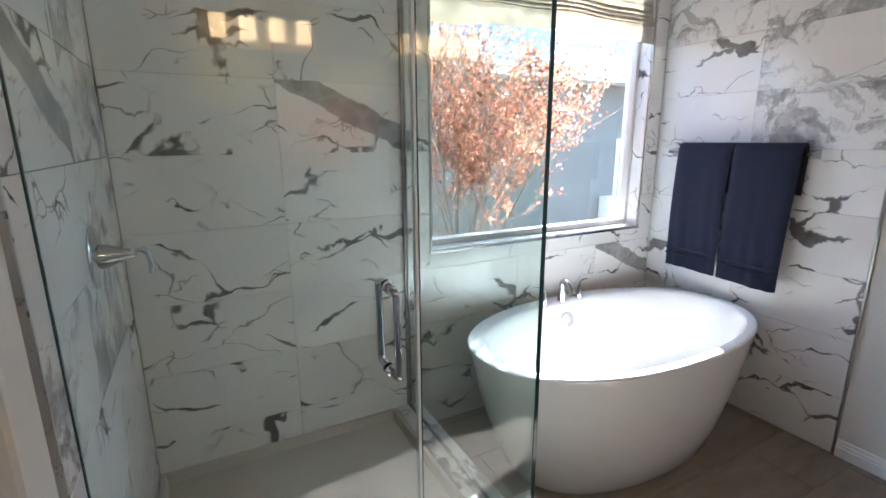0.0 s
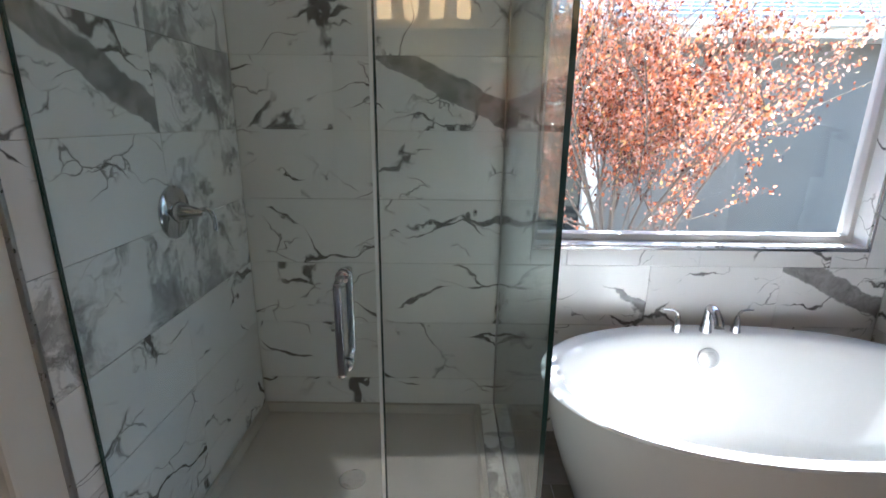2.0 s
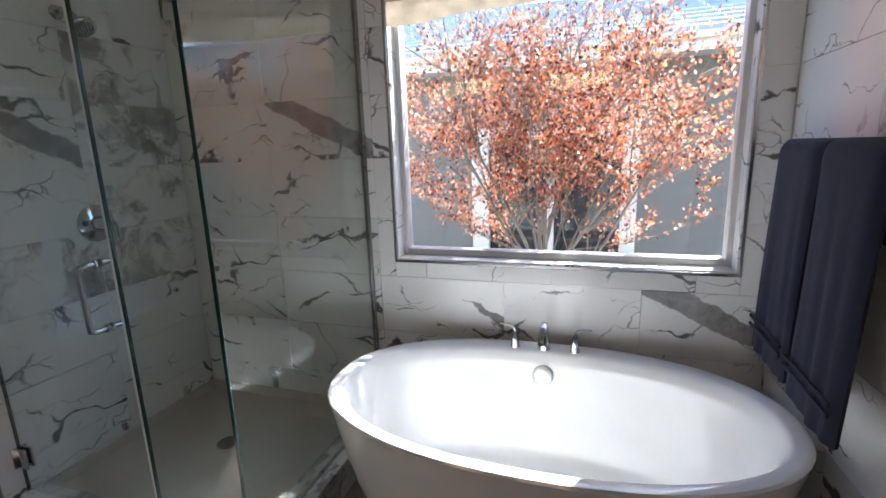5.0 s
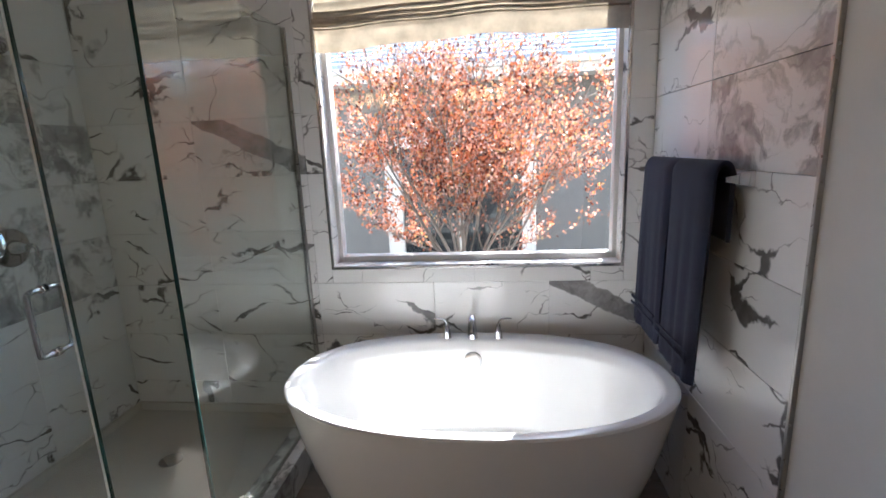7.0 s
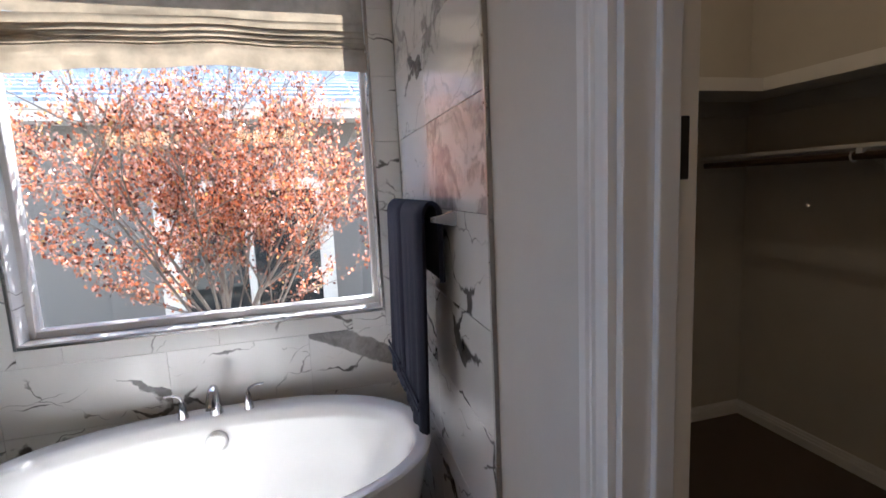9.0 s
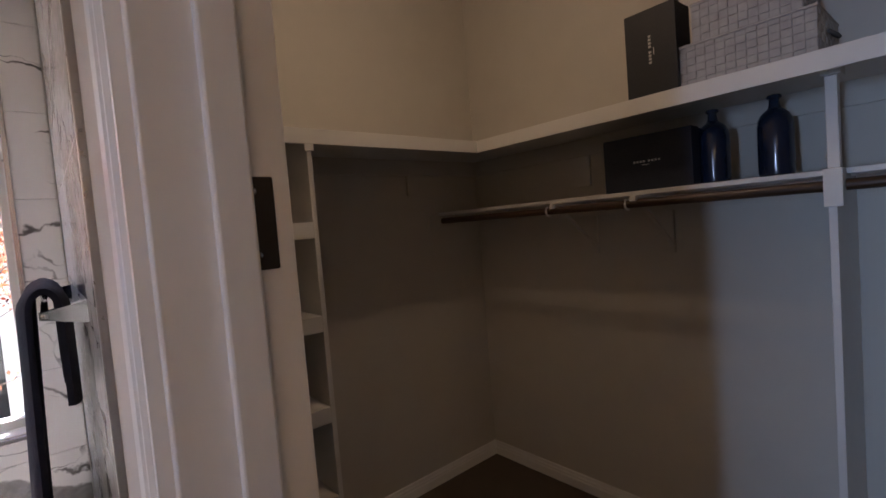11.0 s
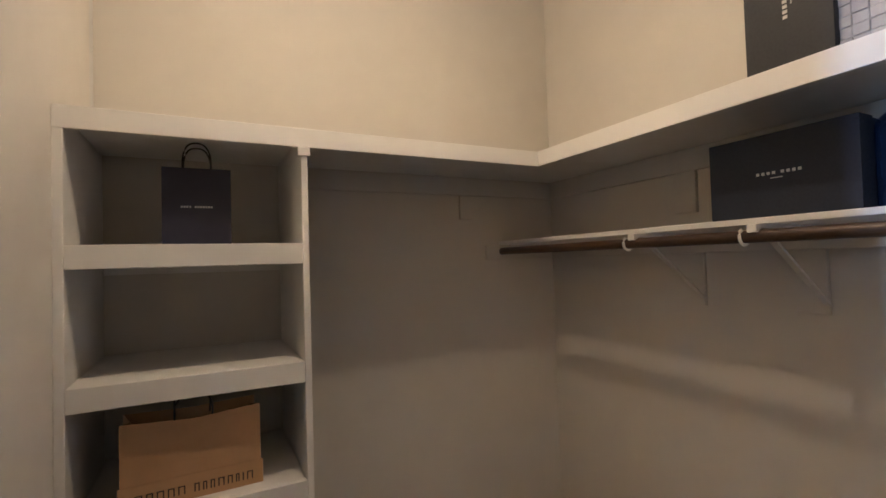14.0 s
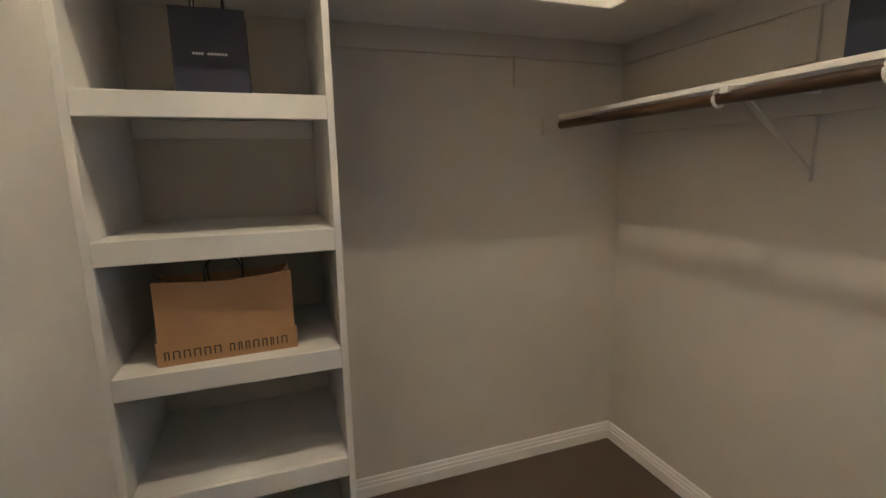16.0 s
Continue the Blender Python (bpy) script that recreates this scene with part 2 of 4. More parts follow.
M = dict(
    paint=plain("greige_wall_paint", (0.64, 0.61, 0.555), 0.75, vary=0.02, grain=120, relief=0.12),
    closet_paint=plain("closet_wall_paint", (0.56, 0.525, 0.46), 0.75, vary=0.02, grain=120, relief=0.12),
    ceiling=plain("ceiling_paint", (0.74, 0.72, 0.68), 0.85, vary=0.02, grain=90, relief=0.15),
    trim=plain("white_trim_paint", (0.78, 0.765, 0.73), 0.35, vary=0.02, grain=50, relief=0.03),
    marble_a=marble("veined_marble_tile", False, 0.0), marble_b=marble("clouded_marble_tile", True, 1.3), marble_c=marble("banded_marble_tile", False, 0.5, True),
    grout=plain("pale_grout", (0.64, 0.63, 0.61), 0.9, grain=200),
    acrylic=plain("white_tub_acrylic", (0.74, 0.73, 0.715), 0.10, vary=0.01, relief=0.0, coat=0.4),
    pan=plain("shower_pan_acrylic", (0.52, 0.48, 0.43), 0.3, vary=0.03, relief=0.02),
    chrome=plain("polished_chrome", (0.54, 0.54, 0.55), 0.06, 1.0, vary=0.02, relief=0.0),
    nickel=plain("brushed_nickel", (0.62, 0.60, 0.58), 0.22, 1.0, vary=0.04, relief=0.02),
    # overflow chrome: the white it reflects is put into its pale colour
    satin=plain("chrome_with_white_reflection", (0.80, 0.80, 0.79), 0.38, 0.6, vary=0.02, relief=0.0),
    trim_metal=plain("tile_edge_metal", (0.40, 0.385, 0.37), 0.3, 1.0, vary=0.04, relief=0.02),
    bronze=plain("dark_bronze_hinge", (0.06, 0.052, 0.048), 0.4, 0.9, vary=0.1, relief=0.05),
    glass=clear_glass("shower_glass", (0.93, 0.965, 0.955)), pane=clear_glass("window_pane_glass", (0.96, 0.98, 0.97)),
    glass_edge=plain("glass_edge", (0.02, 0.05, 0.045), 0.1, relief=0.0),
    seal=plain("clear_vinyl_seal", (0.74, 0.78, 0.77), 0.15, relief=0.0),
    towel=cloth("navy_terry_cloth", (0.007, 0.009, 0.026)),
    shade=cloth("linen_shade_cloth", (0.48, 0.43, 0.355), 500),
    vinyl=plain("window_frame_vinyl", (0.60, 0.575, 0.55), 0.4, vary=0.03, relief=0.02),
    tile_floor=floor_tile(), carpet=carpet(),
    rod=wood("dark_walnut_rod", (0.020, 0.011, 0.007), (0.085, 0.045, 0.022), 0.35),
    shelf=plain("white_shelf_paint", (0.72, 0.70, 0.66), 0.42, vary=0.02, grain=40, relief=0.04),
    shoebox=plain("matt_black_card", (0.010, 0.011, 0.014), 0.6, vary=0.1, grain=150, relief=0.05),
    navybox=plain("matt_navy_card", (0.008, 0.013, 0.028), 0.6, vary=0.1, grain=150, relief=0.05),
    ink=plain("pale_print", (0.55, 0.54, 0.52), 0.6, relief=0.0),
    ink_dark=plain("dark_brown_print", (0.035, 0.022, 0.015), 0.6, relief=0.0),
    kraft=plain("kraft_paper", (0.42, 0.245, 0.115), 0.7, vary=0.08, scale=9, grain=220, relief=0.1),
    bag_navy=plain("navy_bag_paper", (0.012, 0.011, 0.028), 0.5, vary=0.1, scale=8, grain=120, relief=0.05),
    cord=plain("black_paper_cord", (0.02, 0.018, 0.018), 0.8),
    basket=basket_weave(), basket_dark=plain("basket_lining", (0.10, 0.095, 0.09), 0.9),
    bottle=plain("dark_blue_glazed_ceramic", (0.010, 0.018, 0.040), 0.16, vary=0.15, scale=20, relief=0.02, coat=0.3),
    stucco=plain("grey_stucco", (0.165, 0.152, 0.138), 0.95, vary=0.06, scale=2, grain=90, relief=0.5),
    fascia=plain("cream_fascia_paint", (0.62, 0.58, 0.52), 0.7, vary=0.04),
    roof=plain("slate_roof_tile", (0.34, 0.37, 0.41), 0.8, vary=0.12, scale=3, grain=40, relief=0.3),
    dark_glass=plain("dark_window_glass", (0.015, 0.017, 0.018), 0.05, relief=0.0),
    gravel=plain("gravel_ground", (0.27, 0.25, 0.22), 0.95, vary=0.25, scale=30, grain=90, relief=1.0),
    bark=plain("grey_bark", (0.20, 0.165, 0.14), 0.9, vary=0.2, scale=20, grain=80, relief=0.6),
    leaf=leaf_mat(),
    mirror=plain("mirror_silver", (0.92, 0.93, 0.92), 0.01, 1.0, vary=0.0, relief=0.0),
    globe=glow("lit_opal_glass", (1.0, 0.60, 0.26), GLOBE),
    porcelain=plain("toilet_porcelain", (0.80, 0.79, 0.77), 0.12, vary=0.01, relief=0.0),
)


# ---- building helpers ----
def finish(name, bm, material, smooth=False, parent=None, label="", origin=None):
    me = bpy.data.meshes.new(name)
    bmesh.ops.recalc_face_normals(bm, faces=bm.faces)
    bm.to_mesh(me)
    bm.free()
    me.materials.append(material)
    if smooth:
        me.polygons.foreach_set("use_smooth", [True] * len(me.polygons))
        me.set_sharp_from_angle(angle=radians(40))
    ob = new(name, me)
    if parent is not None:
        ob.parent = parent
    if label:
        ob["label"] = label
    return ob


def part(name, bm, material, parent, label="", smooth=False):
    return finish(name, bm, material, smooth, parent, label)


def thing(name, label, category, group="", kind="", at=(0, 0, 0)):
    ob = new(name)
    ob.empty_display_size = 0.05
    ob.location = at
    return tagged(ob, label, category, group, kind)


def box(bm, x0, x1, y0, y1, z0, z1, bevel=0.0, seg=2):
    made = bmesh.ops.create_cube(bm, size=1.0, matrix=Matrix.LocRotScale(((x0 + x1) / 2, (y0 + y1) / 2, (z0 + z1) / 2), None, (abs(x1 - x0), abs(y1 - y0), abs(z1 - z0))))
    if bevel:
        edges = {e for v in made["verts"] for e in v.link_edges}
        bmesh.ops.bevel(bm, geom=list(edges), offset=bevel, segments=seg, affect="EDGES", profile=0.5)
    return bm


def boxes(*rows, bevel=0.0):
    bm = bmesh.new()
    for r in rows:
        box(bm, *r, bevel=bevel)
    return bm


def tube(bm, points, radii, sides=14, caps=True):
    """A round bar along points, with a radius at each."""
    rings = []
    pts = [Vector(p) for p in points]
    up = Vector((0, 0, 1))
    for i, p in enumerate(pts):
        d = (pts[min(i + 1, len(pts) - 1)] - pts[max(i - 1, 0)]).normalized()
        side = d.cross(up if abs(d.dot(up)) < 0.95 else Vector((1, 0, 0))).normalized()
        top = side.cross(d)
        r = radii[i] if isinstance(radii, (list, tuple)) else radii
        rings.append([bm.verts.new(p + r * (math.cos(a) * side + math.sin(a) * top)) for a in [2 * math.pi * k / sides for k in range(sides)]])
    for a, b in zip(rings, rings[1:]):
        for k in range(sides):
            bm.faces.new((a[k], a[(k + 1) % sides], b[(k + 1) % sides], b[k]))
    if caps:
        bm.faces.new(list(reversed(rings[0])))
        bm.faces.new(rings[-1])
    return bm


def lathe(bm, profile, m=Matrix(), sides=28):
    """A turned body: (radius, height) rows from bottom to top."""
    rings = [[bm.verts.new(m @ Vector((r * math.cos(2 * math.pi * k / sides), r * math.sin(2 * math.pi * k / sides), h))) for k in range(sides)] for r, h in profile]
    for a, b in zip(rings, rings[1:]):
        for k in range(sides):
            bm.faces.new((a[k], a[(k + 1) % sides], b[(k + 1) % sides], b[k]))
    bm.faces.new(list(reversed(rings[0])))
    bm.faces.new(rings[-1])
    return bm


def structure(name, bm, material, label="", category=""):
    return tagged(finish(name, bm, material), label, category, kind="structure")


def smooth_line(points, n=6):
    """A rounded line through a few points."""
    pts = [Vector(p) for p in points]
    out = []
    for i in range(len(pts) - 1):
        p0, p1, p2, p3 = pts[max(i - 1, 0)], pts[i], pts[i + 1], pts[min(i + 2, len(pts) - 1)]
        for k in range(n):
            t = k / n
            out.append(0.5 * ((2 * p1) + (p2 - p0) * t + (2 * p0 - 5 * p1 + 4 * p2 - p3) * t * t + (3 * p1 - p0 - 3 * p2 + p3) * t ** 3))
    return out + [pts[-1]]


# ---- the shell ----
NORTH, EAST, SHOWER, CEIL = 2.42, 5.30, 2.327, 3.07     # backing faces of the tiled walls; ceiling height
WX0, WX1, WZ0, WZ1 = 3.643, 5.164, 0.983, 2.55           # clear opening of the bath window
DY0, DY1, DZ = -0.08, 0.722, 2.44                      # closet doorway
CX0, CX1, CY1, SOUTH, WEST = 5.415, 7.465, 2.485, -1.0, 0.3

wall_north = structure("wall_north", boxes((WEST, WX0, NORTH, 2.60, -0.1, CEIL), (WX1, CX0, NORTH, 2.60, -0.1, CEIL),
                       (WX0, WX1, NORTH, 2.60, -0.1, WZ0), (WX0, WX1, NORTH, 2.60, WZ1, CEIL)), M["grout"], "bathroom outer wall tiled in veined marble porcelain", "wall")
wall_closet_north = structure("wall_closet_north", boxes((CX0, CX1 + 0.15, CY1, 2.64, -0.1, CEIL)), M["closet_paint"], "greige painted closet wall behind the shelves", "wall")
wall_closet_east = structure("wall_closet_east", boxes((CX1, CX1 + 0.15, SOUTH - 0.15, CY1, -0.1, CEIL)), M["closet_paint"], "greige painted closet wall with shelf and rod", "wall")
wall_south = structure("wall_south", boxes((WEST, CX1, SOUTH - 0.15, SOUTH, -0.1, CEIL)), M["paint"], "greige painted wall above the vanity", "wall")
wall_east = structure("wall_east", boxes((EAST, CX0, DY1, NORTH, -0.1, CEIL), (EAST, CX0, SOUTH, DY0, -0.1, CEIL), (EAST, CX0, DY0, DY1, DZ, CEIL)), M["paint"], "greige painted wall with the closet doorway", "wall")
wall_west = structure("wall_west", boxes((WEST - 0.15, WEST, -0.06, NORTH, -0.1, CEIL), (WEST - 0.15, WEST, SOUTH, -0.72, -0.1, CEIL), (WEST - 0.15, WEST, -0.72, -0.06, 2.1, CEIL)), M["paint"], "greige painted end wall with a doorway", "wall")
wall_shower = structure("wall_shower", boxes((SHOWER - 0.14, SHOWER, 1.16, NORTH, -0.1, CEIL), bevel=0.012), M["paint"], "partition between the shower and the toilet room", "wall")
wall_toilet = structure("wall_toilet", boxes((WEST, 1.35, 1.16, 1.28, -0.1, CEIL), (1.35, SHOWER - 0.14, 1.16, 1.28, 2.44, CEIL)), M["paint"], "greige wall with the toilet room doorway", "wall")
wall_bedroom = structure("wall_bedroom", boxes((-2.65, -2.5, -1.75, 1.35, -0.1, CEIL), (-2.5, WEST - 0.15, -1.75, -1.60, -0.1, CEIL), (-2.5, WEST - 0.15, 1.20, 1.35, -0.1, CEIL)), M["paint"], "greige walls of the adjoining room", "wall")
ceiling = structure("ceiling", boxes((-2.65, CX1 + 0.15, -1.75, 2.64, CEIL, CEIL + 0.12)), M["ceiling"], "flat white painted ceiling", "ceiling")
floor_bath = structure("floor", boxes((-2.6, EAST + 0.06, -1.7, 2.5, -0.12, -0.006)), M["grout"], "brown-grey porcelain tile floor with pale joints", "floor")
floor_closet = structure("floor_closet", boxes((EAST + 0.06, CX1 + 0.05, SOUTH - 0.1, 2.55, -0.12, 0.0)), M["carpet"], "short-pile brown carpet", "carpet")


def baseboard(name, p, q, out, height=0.09):
    """A stepped white board along the foot of a wall from p to q; out is the way into the room."""
    bm = bmesh.new()
    a, b, n = Vector((*p, 0)), Vector((*q, 0)), Vector((*out, 0))
    prof = [(0.0, 0.0), (0.016, 0.0), (0.016, height * 0.55), (0.012, height * 0.60), (0.012, height * 0.74), (0.008, height * 0.80), (0.007, height * 0.95), (0.003, height), (0.0, height)]
    ra, rb = ([bm.verts.new(e + n * d + Vector((0, 0, h))) for d, h in prof] for e in (a, b))
    for k in range(len(prof)):
        j = (k + 1) % len(prof)
        bm.faces.new((ra[k], ra[j], rb[j], rb[k]))
    bm.faces.new(ra)
    bm.faces.new(list(reversed(rb)))
    return structure(name, bm, M["trim"], "white stepped wooden baseboard", "baseboard")


baseboard("baseboard_east", (EAST - 0.001, 1.213), (EAST - 0.001, 0.803), (-1, 0))
baseboard("baseboard_closet_north", (6.052, CY1 - 0.001), (CX1, CY1 - 0.001), (0, -1))
baseboard("baseboard_closet_east", (CX1 - 0.001, CY1 - 0.017), (CX1 - 0.001, SOUTH), (-1, 0))
baseboard("baseboard_toilet", (WEST + 0.001, 1.28), (WEST + 0.001, NORTH), (1, 0))
baseboard("baseboard_toilet_north", (WEST + 0.017, NORTH - 0.001), (SHOWER - 0.14, NORTH - 0.001), (0, -1))


def casing(x, y, z1, sx, sy):
    """A fluted door casing upright on the wall face x, running from y in the direction sy, standing out by sx."""
    bm = bmesh.new()
    steps = [(0.88 * w, d) for w, d in ((0.0, 0.016), (0.012, 0.016), (0.016, 0.011), (0.040, 0.013), (0.044, 0.018), (0.050, 0.018), (0.054, 0.014), (0.060, 0.020), (0.078, 0.022), (0.084, 0.016), (0.084, 0.0), (0.0, 0.0))]
    lo = [bm.verts.new((x + sx * d, y + sy * w, 0)) for w, d in steps]
    hi = [bm.verts.new((x + sx * d, y + sy * w, z1)) for w, d in steps]
    for k in range(len(steps)):
        j = (k + 1) % len(steps)
        bm.faces.new((lo[k], lo[j], hi[j], hi[k]))
    bm.faces.new(lo)
    bm.faces.new(list(reversed(hi)))
    return bm


door_1 = thing("door_1", "white painted closet doorway frame with dark hinges", "door frame", kind="structure")
part("casing", casing(EAST, DY1 + 0.006, DZ + 0.006, -1, 1), M["trim"], door_1)
part("casing", casing(EAST, DY0 - 0.006, DZ + 0.006, -1, -1), M["trim"], door_1)
part("head_casing", boxes((EAST - 0.018, EAST, DY0 - 0.09, DY1 + 0.09, DZ + 0.008, DZ + 0.09), bevel=0.004), M["trim"], door_1)
part("jamb", boxes((EAST - 0.004, CX0 + 0.004, DY1 - 0.012, DY1 + 0.004, 0, DZ), bevel=0.002), M["trim"], door_1)
part("jamb", boxes((EAST - 0.004, CX0 + 0.004, DY0 - 0.004, DY0 + 0.012, 0, DZ), bevel=0.002), M["trim"], door_1)
part("head_jamb", boxes((EAST - 0.004, CX0 + 0.004, DY0 + 0.012, DY1 - 0.012, DZ - 0.012, DZ), bevel=0.002), M["trim"], door_1)
part("door_stop", boxes((EAST + 0.045, EAST + 0.080, DY1 - 0.024, DY1 - 0.012, 0, DZ - 0.012), bevel=0.003), M["trim"], door_1)
part("door_stop", boxes((EAST + 0.045, EAST + 0.080, DY0 + 0.012, DY0 + 0.024, 0, DZ - 0.012), bevel=0.003), M["trim"], door_1)
for hz in (0.28, 0.94, 1.604, 2.26):
    hinge = part("hinge", boxes((CX0 - 0.058, CX0 - 0.014, DY1 - 0.0155, DY1 - 0.011, hz - 0.044, hz + 0.044), bevel=0.0015), M["bronze"], door_1, "dark bronze hinge leaf")
    for dz in (-0.03, 0.0, 0.03):
        bm = bmesh.new()
        lathe(bm, [(0.0036, -0.001), (0.0036, 0.0012), (0.002, 0.002)], pose(CX0 - 0.048 + 0.014 * (dz != 0), DY1 - 0.0152, hz + dz, 90), 10)
        part("screw", bm, M["nickel"], hinge)
door_2 = thing("door_2", "painted doorway frame of the toilet room", "door frame", kind="structure")
part("jamb", boxes((SHOWER - 0.158, SHOWER - 0.141, 1.152, 1.285, 0, 2.44), bevel=0.003), M["trim"], door_2)
part("casing", boxes((SHOWER - 0.150, SHOWER - 0.085, 1.140, 1.159, 0, 2.50), bevel=0.005), M["trim"], door_2)
part("casing", boxes((1.28, 1.352, 1.140, 1.159, 0, 2.50), bevel=0.005), M["trim"], door_2)

# ---- bath window ----
window_1 = thing("window_1", "fixed bath window in a pale vinyl frame with a tiled sill", "window", kind="structure")
FY = 2.515
FR = 0.032
part("window_frame", boxes((WX0, WX0 + FR, FY - 0.02, FY + 0.05, WZ0 + 0.012, WZ1), (WX1 - FR, WX1, FY - 0.02, FY + 0.05, WZ0 + 0.012, WZ1),
     (WX0 + FR, WX1 - FR, FY - 0.02, FY + 0.05, WZ0 + 0.012, WZ0 + 0.012 + FR), (WX0 + FR, WX1 - FR, FY - 0.02, FY + 0.05, WZ1 - FR, WZ1), bevel=0.004), M["vinyl"], window_1)
pane = part("pane", boxes((WX0 + FR, WX1 - FR, FY + 0.012, FY + 0.018, WZ0 + 0.012 + FR, WZ1 - FR)), M["pane"], window_1)
pane.visible_shadow = False
part("window_sill", boxes((WX0, WX1, NORTH - 0.008, FY - 0.018, WZ0 - 0.001, WZ0 + 0.011), bevel=0.002), M["marble_a"], window_1, "marble tile sill")
for x0, x1 in ((WX0 - 0.002, WX0 + 0.009), (WX1 - 0.009, WX1 + 0.002)):
    part("reveal", boxes((x0, x1, NORTH - 0.006, FY - 0.018, WZ0 + 0.012, WZ1)), M["marble_a"], window_1, "marble tile reveal")
part("edge_trim", boxes((WX0 - 0.010, WX0 + 0.004, NORTH - 0.016, NORTH - 0.007, WZ0 - 0.010, WZ1), bevel=0.002), M["nickel"], window_1, "satin metal tile edge")
part("edge_trim", boxes((WX1 - 0.004, WX1 + 0.010, NORTH - 0.016, NORTH - 0.007, WZ0 - 0.010, WZ1), bevel=0.002), M["nickel"], window_1, "satin metal tile edge")
part("edge_trim", boxes((WX0 + 0.004, WX1 - 0.004, NORTH - 0.016, NORTH - 0.007, WZ0 - 0.010, WZ0 + 0.004), bevel=0.002), M["nickel"], window_1, "satin metal tile edge")


def roman_shade():
    """A raised roman shade: a flat upper cloth and a stack of soft folds with a sagging hem."""
    ob = thing("roman_shade", "raised cream linen roman shade with stacked folds", "window shade")
    x0, x1 = WX0 + 0.004, WX1 - 0.004

    def sheet(name, rows, sag):
        bm = bmesh.new()
        n = 40
        grid = []
        for y, z, s in rows:
            row = []
            for k in range(n + 1):
                u = k / n
                dip = s * (0.020 * (1 - u) ** 2 + 0.010 * math.sin(7.0 * u + 1.0) + 0.006 * math.sin(19 * u))
                row.append(bm.verts.new((x0 + (x1 - x0) * u, y + 0.003 * math.sin(9 * u + z * 30), z - dip)))
            grid.append(row)
        for a, b in zip(grid, grid[1:]):
            for k in range(n):
                bm.faces.new((a[k], a[k + 1], b[k + 1], b[k]))
        bmesh.ops.solidify(bm, geom=bm.faces[:], thickness=0.003)
        return part(name, bm, M["shade"], ob, smooth=True)

    sheet("cloth", [(2.440, WZ1 - 0.02, 0), (2.432, 2.45, 0.1), (2.428, 2.325, 0.2)], 0)
    for i, (zt, zb, y) in enumerate(((2.335, 2.288, 2.424), (2.300, 2.260, 2.419), (2.272, 2.236, 2.414), (2.248, 2.211, 2.409))):
        sheet("fold", [(y + 0.016, zt, 0.4), (y + 0.004, zt - 0.012, 0.5), (y, (zt + zb) / 2, 0.6), (y + 0.002, zb + 0.006, 0.7), (y + 0.010, zb, 0.7)], 1)
    sheet("hem", [(2.424, 2.230, 0.7), (2.412, 2.190, 0.8), (2.412, 2.155, 1.0), (2.416, 2.115, 1.0)], 1)
    part("head_rail", boxes((x0, x1, 2.43, 2.465, WZ1 - 0.03, WZ1 - 0.002), bevel=0.003), M["shade"], ob)


roman_shade()

# ---- shower ----
GX, GY, GZ0, GZ1 = 3.497, 1.374, 0.166, 2.21
SEAM, HINGE_X = 3.091, 2.348
curb = tagged(finish("shower_curb", boxes((GX - 0.075, GX + 0.06, GY - 0.065, NORTH - 0.011, 0, 0.160), (SHOWER + 0.012, GX - 0.075, GY - 0.065, GY + 0.065, 0, 0.160), bevel=0.004), M["marble_b"]),
              "shower curb clad in grey-clouded marble tile", "shower curb")


def shower_pan():
    bm = bmesh.new()
    x0, x1, y0, y1 = SHOWER + 0.012, GX - 0.077, GY + 0.067, NORTH - 0.012
    rings = []
    for inset, z in ((0.0, 0.0), (0.0, 0.158), (0.018, 0.158), (0.030, 0.118), (0.30, 0.108)):
        i = min(inset, 0.4)
        rings.append([bm.verts.new(p) for p in ((x0 + i, y0 + i, z), (x1 - i, y0 + i, z), (x1 - i, y1 - i, z), (x0 + i, y1 - i, z))])
    for a, b in zip(rings, rings[1:]):
        for k in range(4):
            bm.faces.new((a[k], a[(k + 1) % 4], b[(k + 1) % 4], b[k]))
    bm.faces.new(rings[-1])
    bm.faces.new(list(reversed(rings[0])))
    pan = tagged(finish("shower_pan", bm, M["pan"]), "off-white moulded shower pan on the floor", "shower pan")
    bm = bmesh.new()
    lathe(bm, [(0.055, 0.0), (0.055, 0.004), (0.048, 0.006)], pose(2.87, 1.94, 0.1085))
    part("drain", bm, M["chrome"], pan, "round chrome drain", True)


shower_pan()


def pane_box(name, x0, x1, y0, y1, parent, z0=GZ0, z1=GZ1):
    g = part(name, boxes((x0, x1, y0, y1, z0, z1), bevel=0.001), M["glass"], parent)
    g.visible_shadow = False
    return g


fixed = thing("shower_screen", "frameless clear glass shower screen standing on the curb", "shower screen")
pane_box("front_panel", SEAM + 0.004, GX - 0.006, GY - 0.005, GY + 0.005, fixed)
pane_box("return_panel", GX - 0.005, GX + 0.005, GY - 0.005, NORTH - 0.014, fixed)
part("corner_edge", boxes((GX - 0.0065, GX + 0.0065, GY - 0.0095, GY - 0.0055, GZ0, GZ1)), M["glass_edge"], fixed, "dark polished glass edge")
part("wall_channel", boxes((GX - 0.010, GX - 0.0055, NORTH - 0.028, NORTH - 0.011, GZ0, GZ1), (GX + 0.0055, GX + 0.012, NORTH - 0.028, NORTH - 0.011, GZ0, GZ1)), M["trim_metal"], fixed, "slim dark metal wall channel")
part("seam_edge", boxes((SEAM + 0.0008, SEAM + 0.0038, GY - 0.0065, GY + 0.0065, GZ0, GZ1)), M["glass_edge"], fixed, "dark polished glass edge")
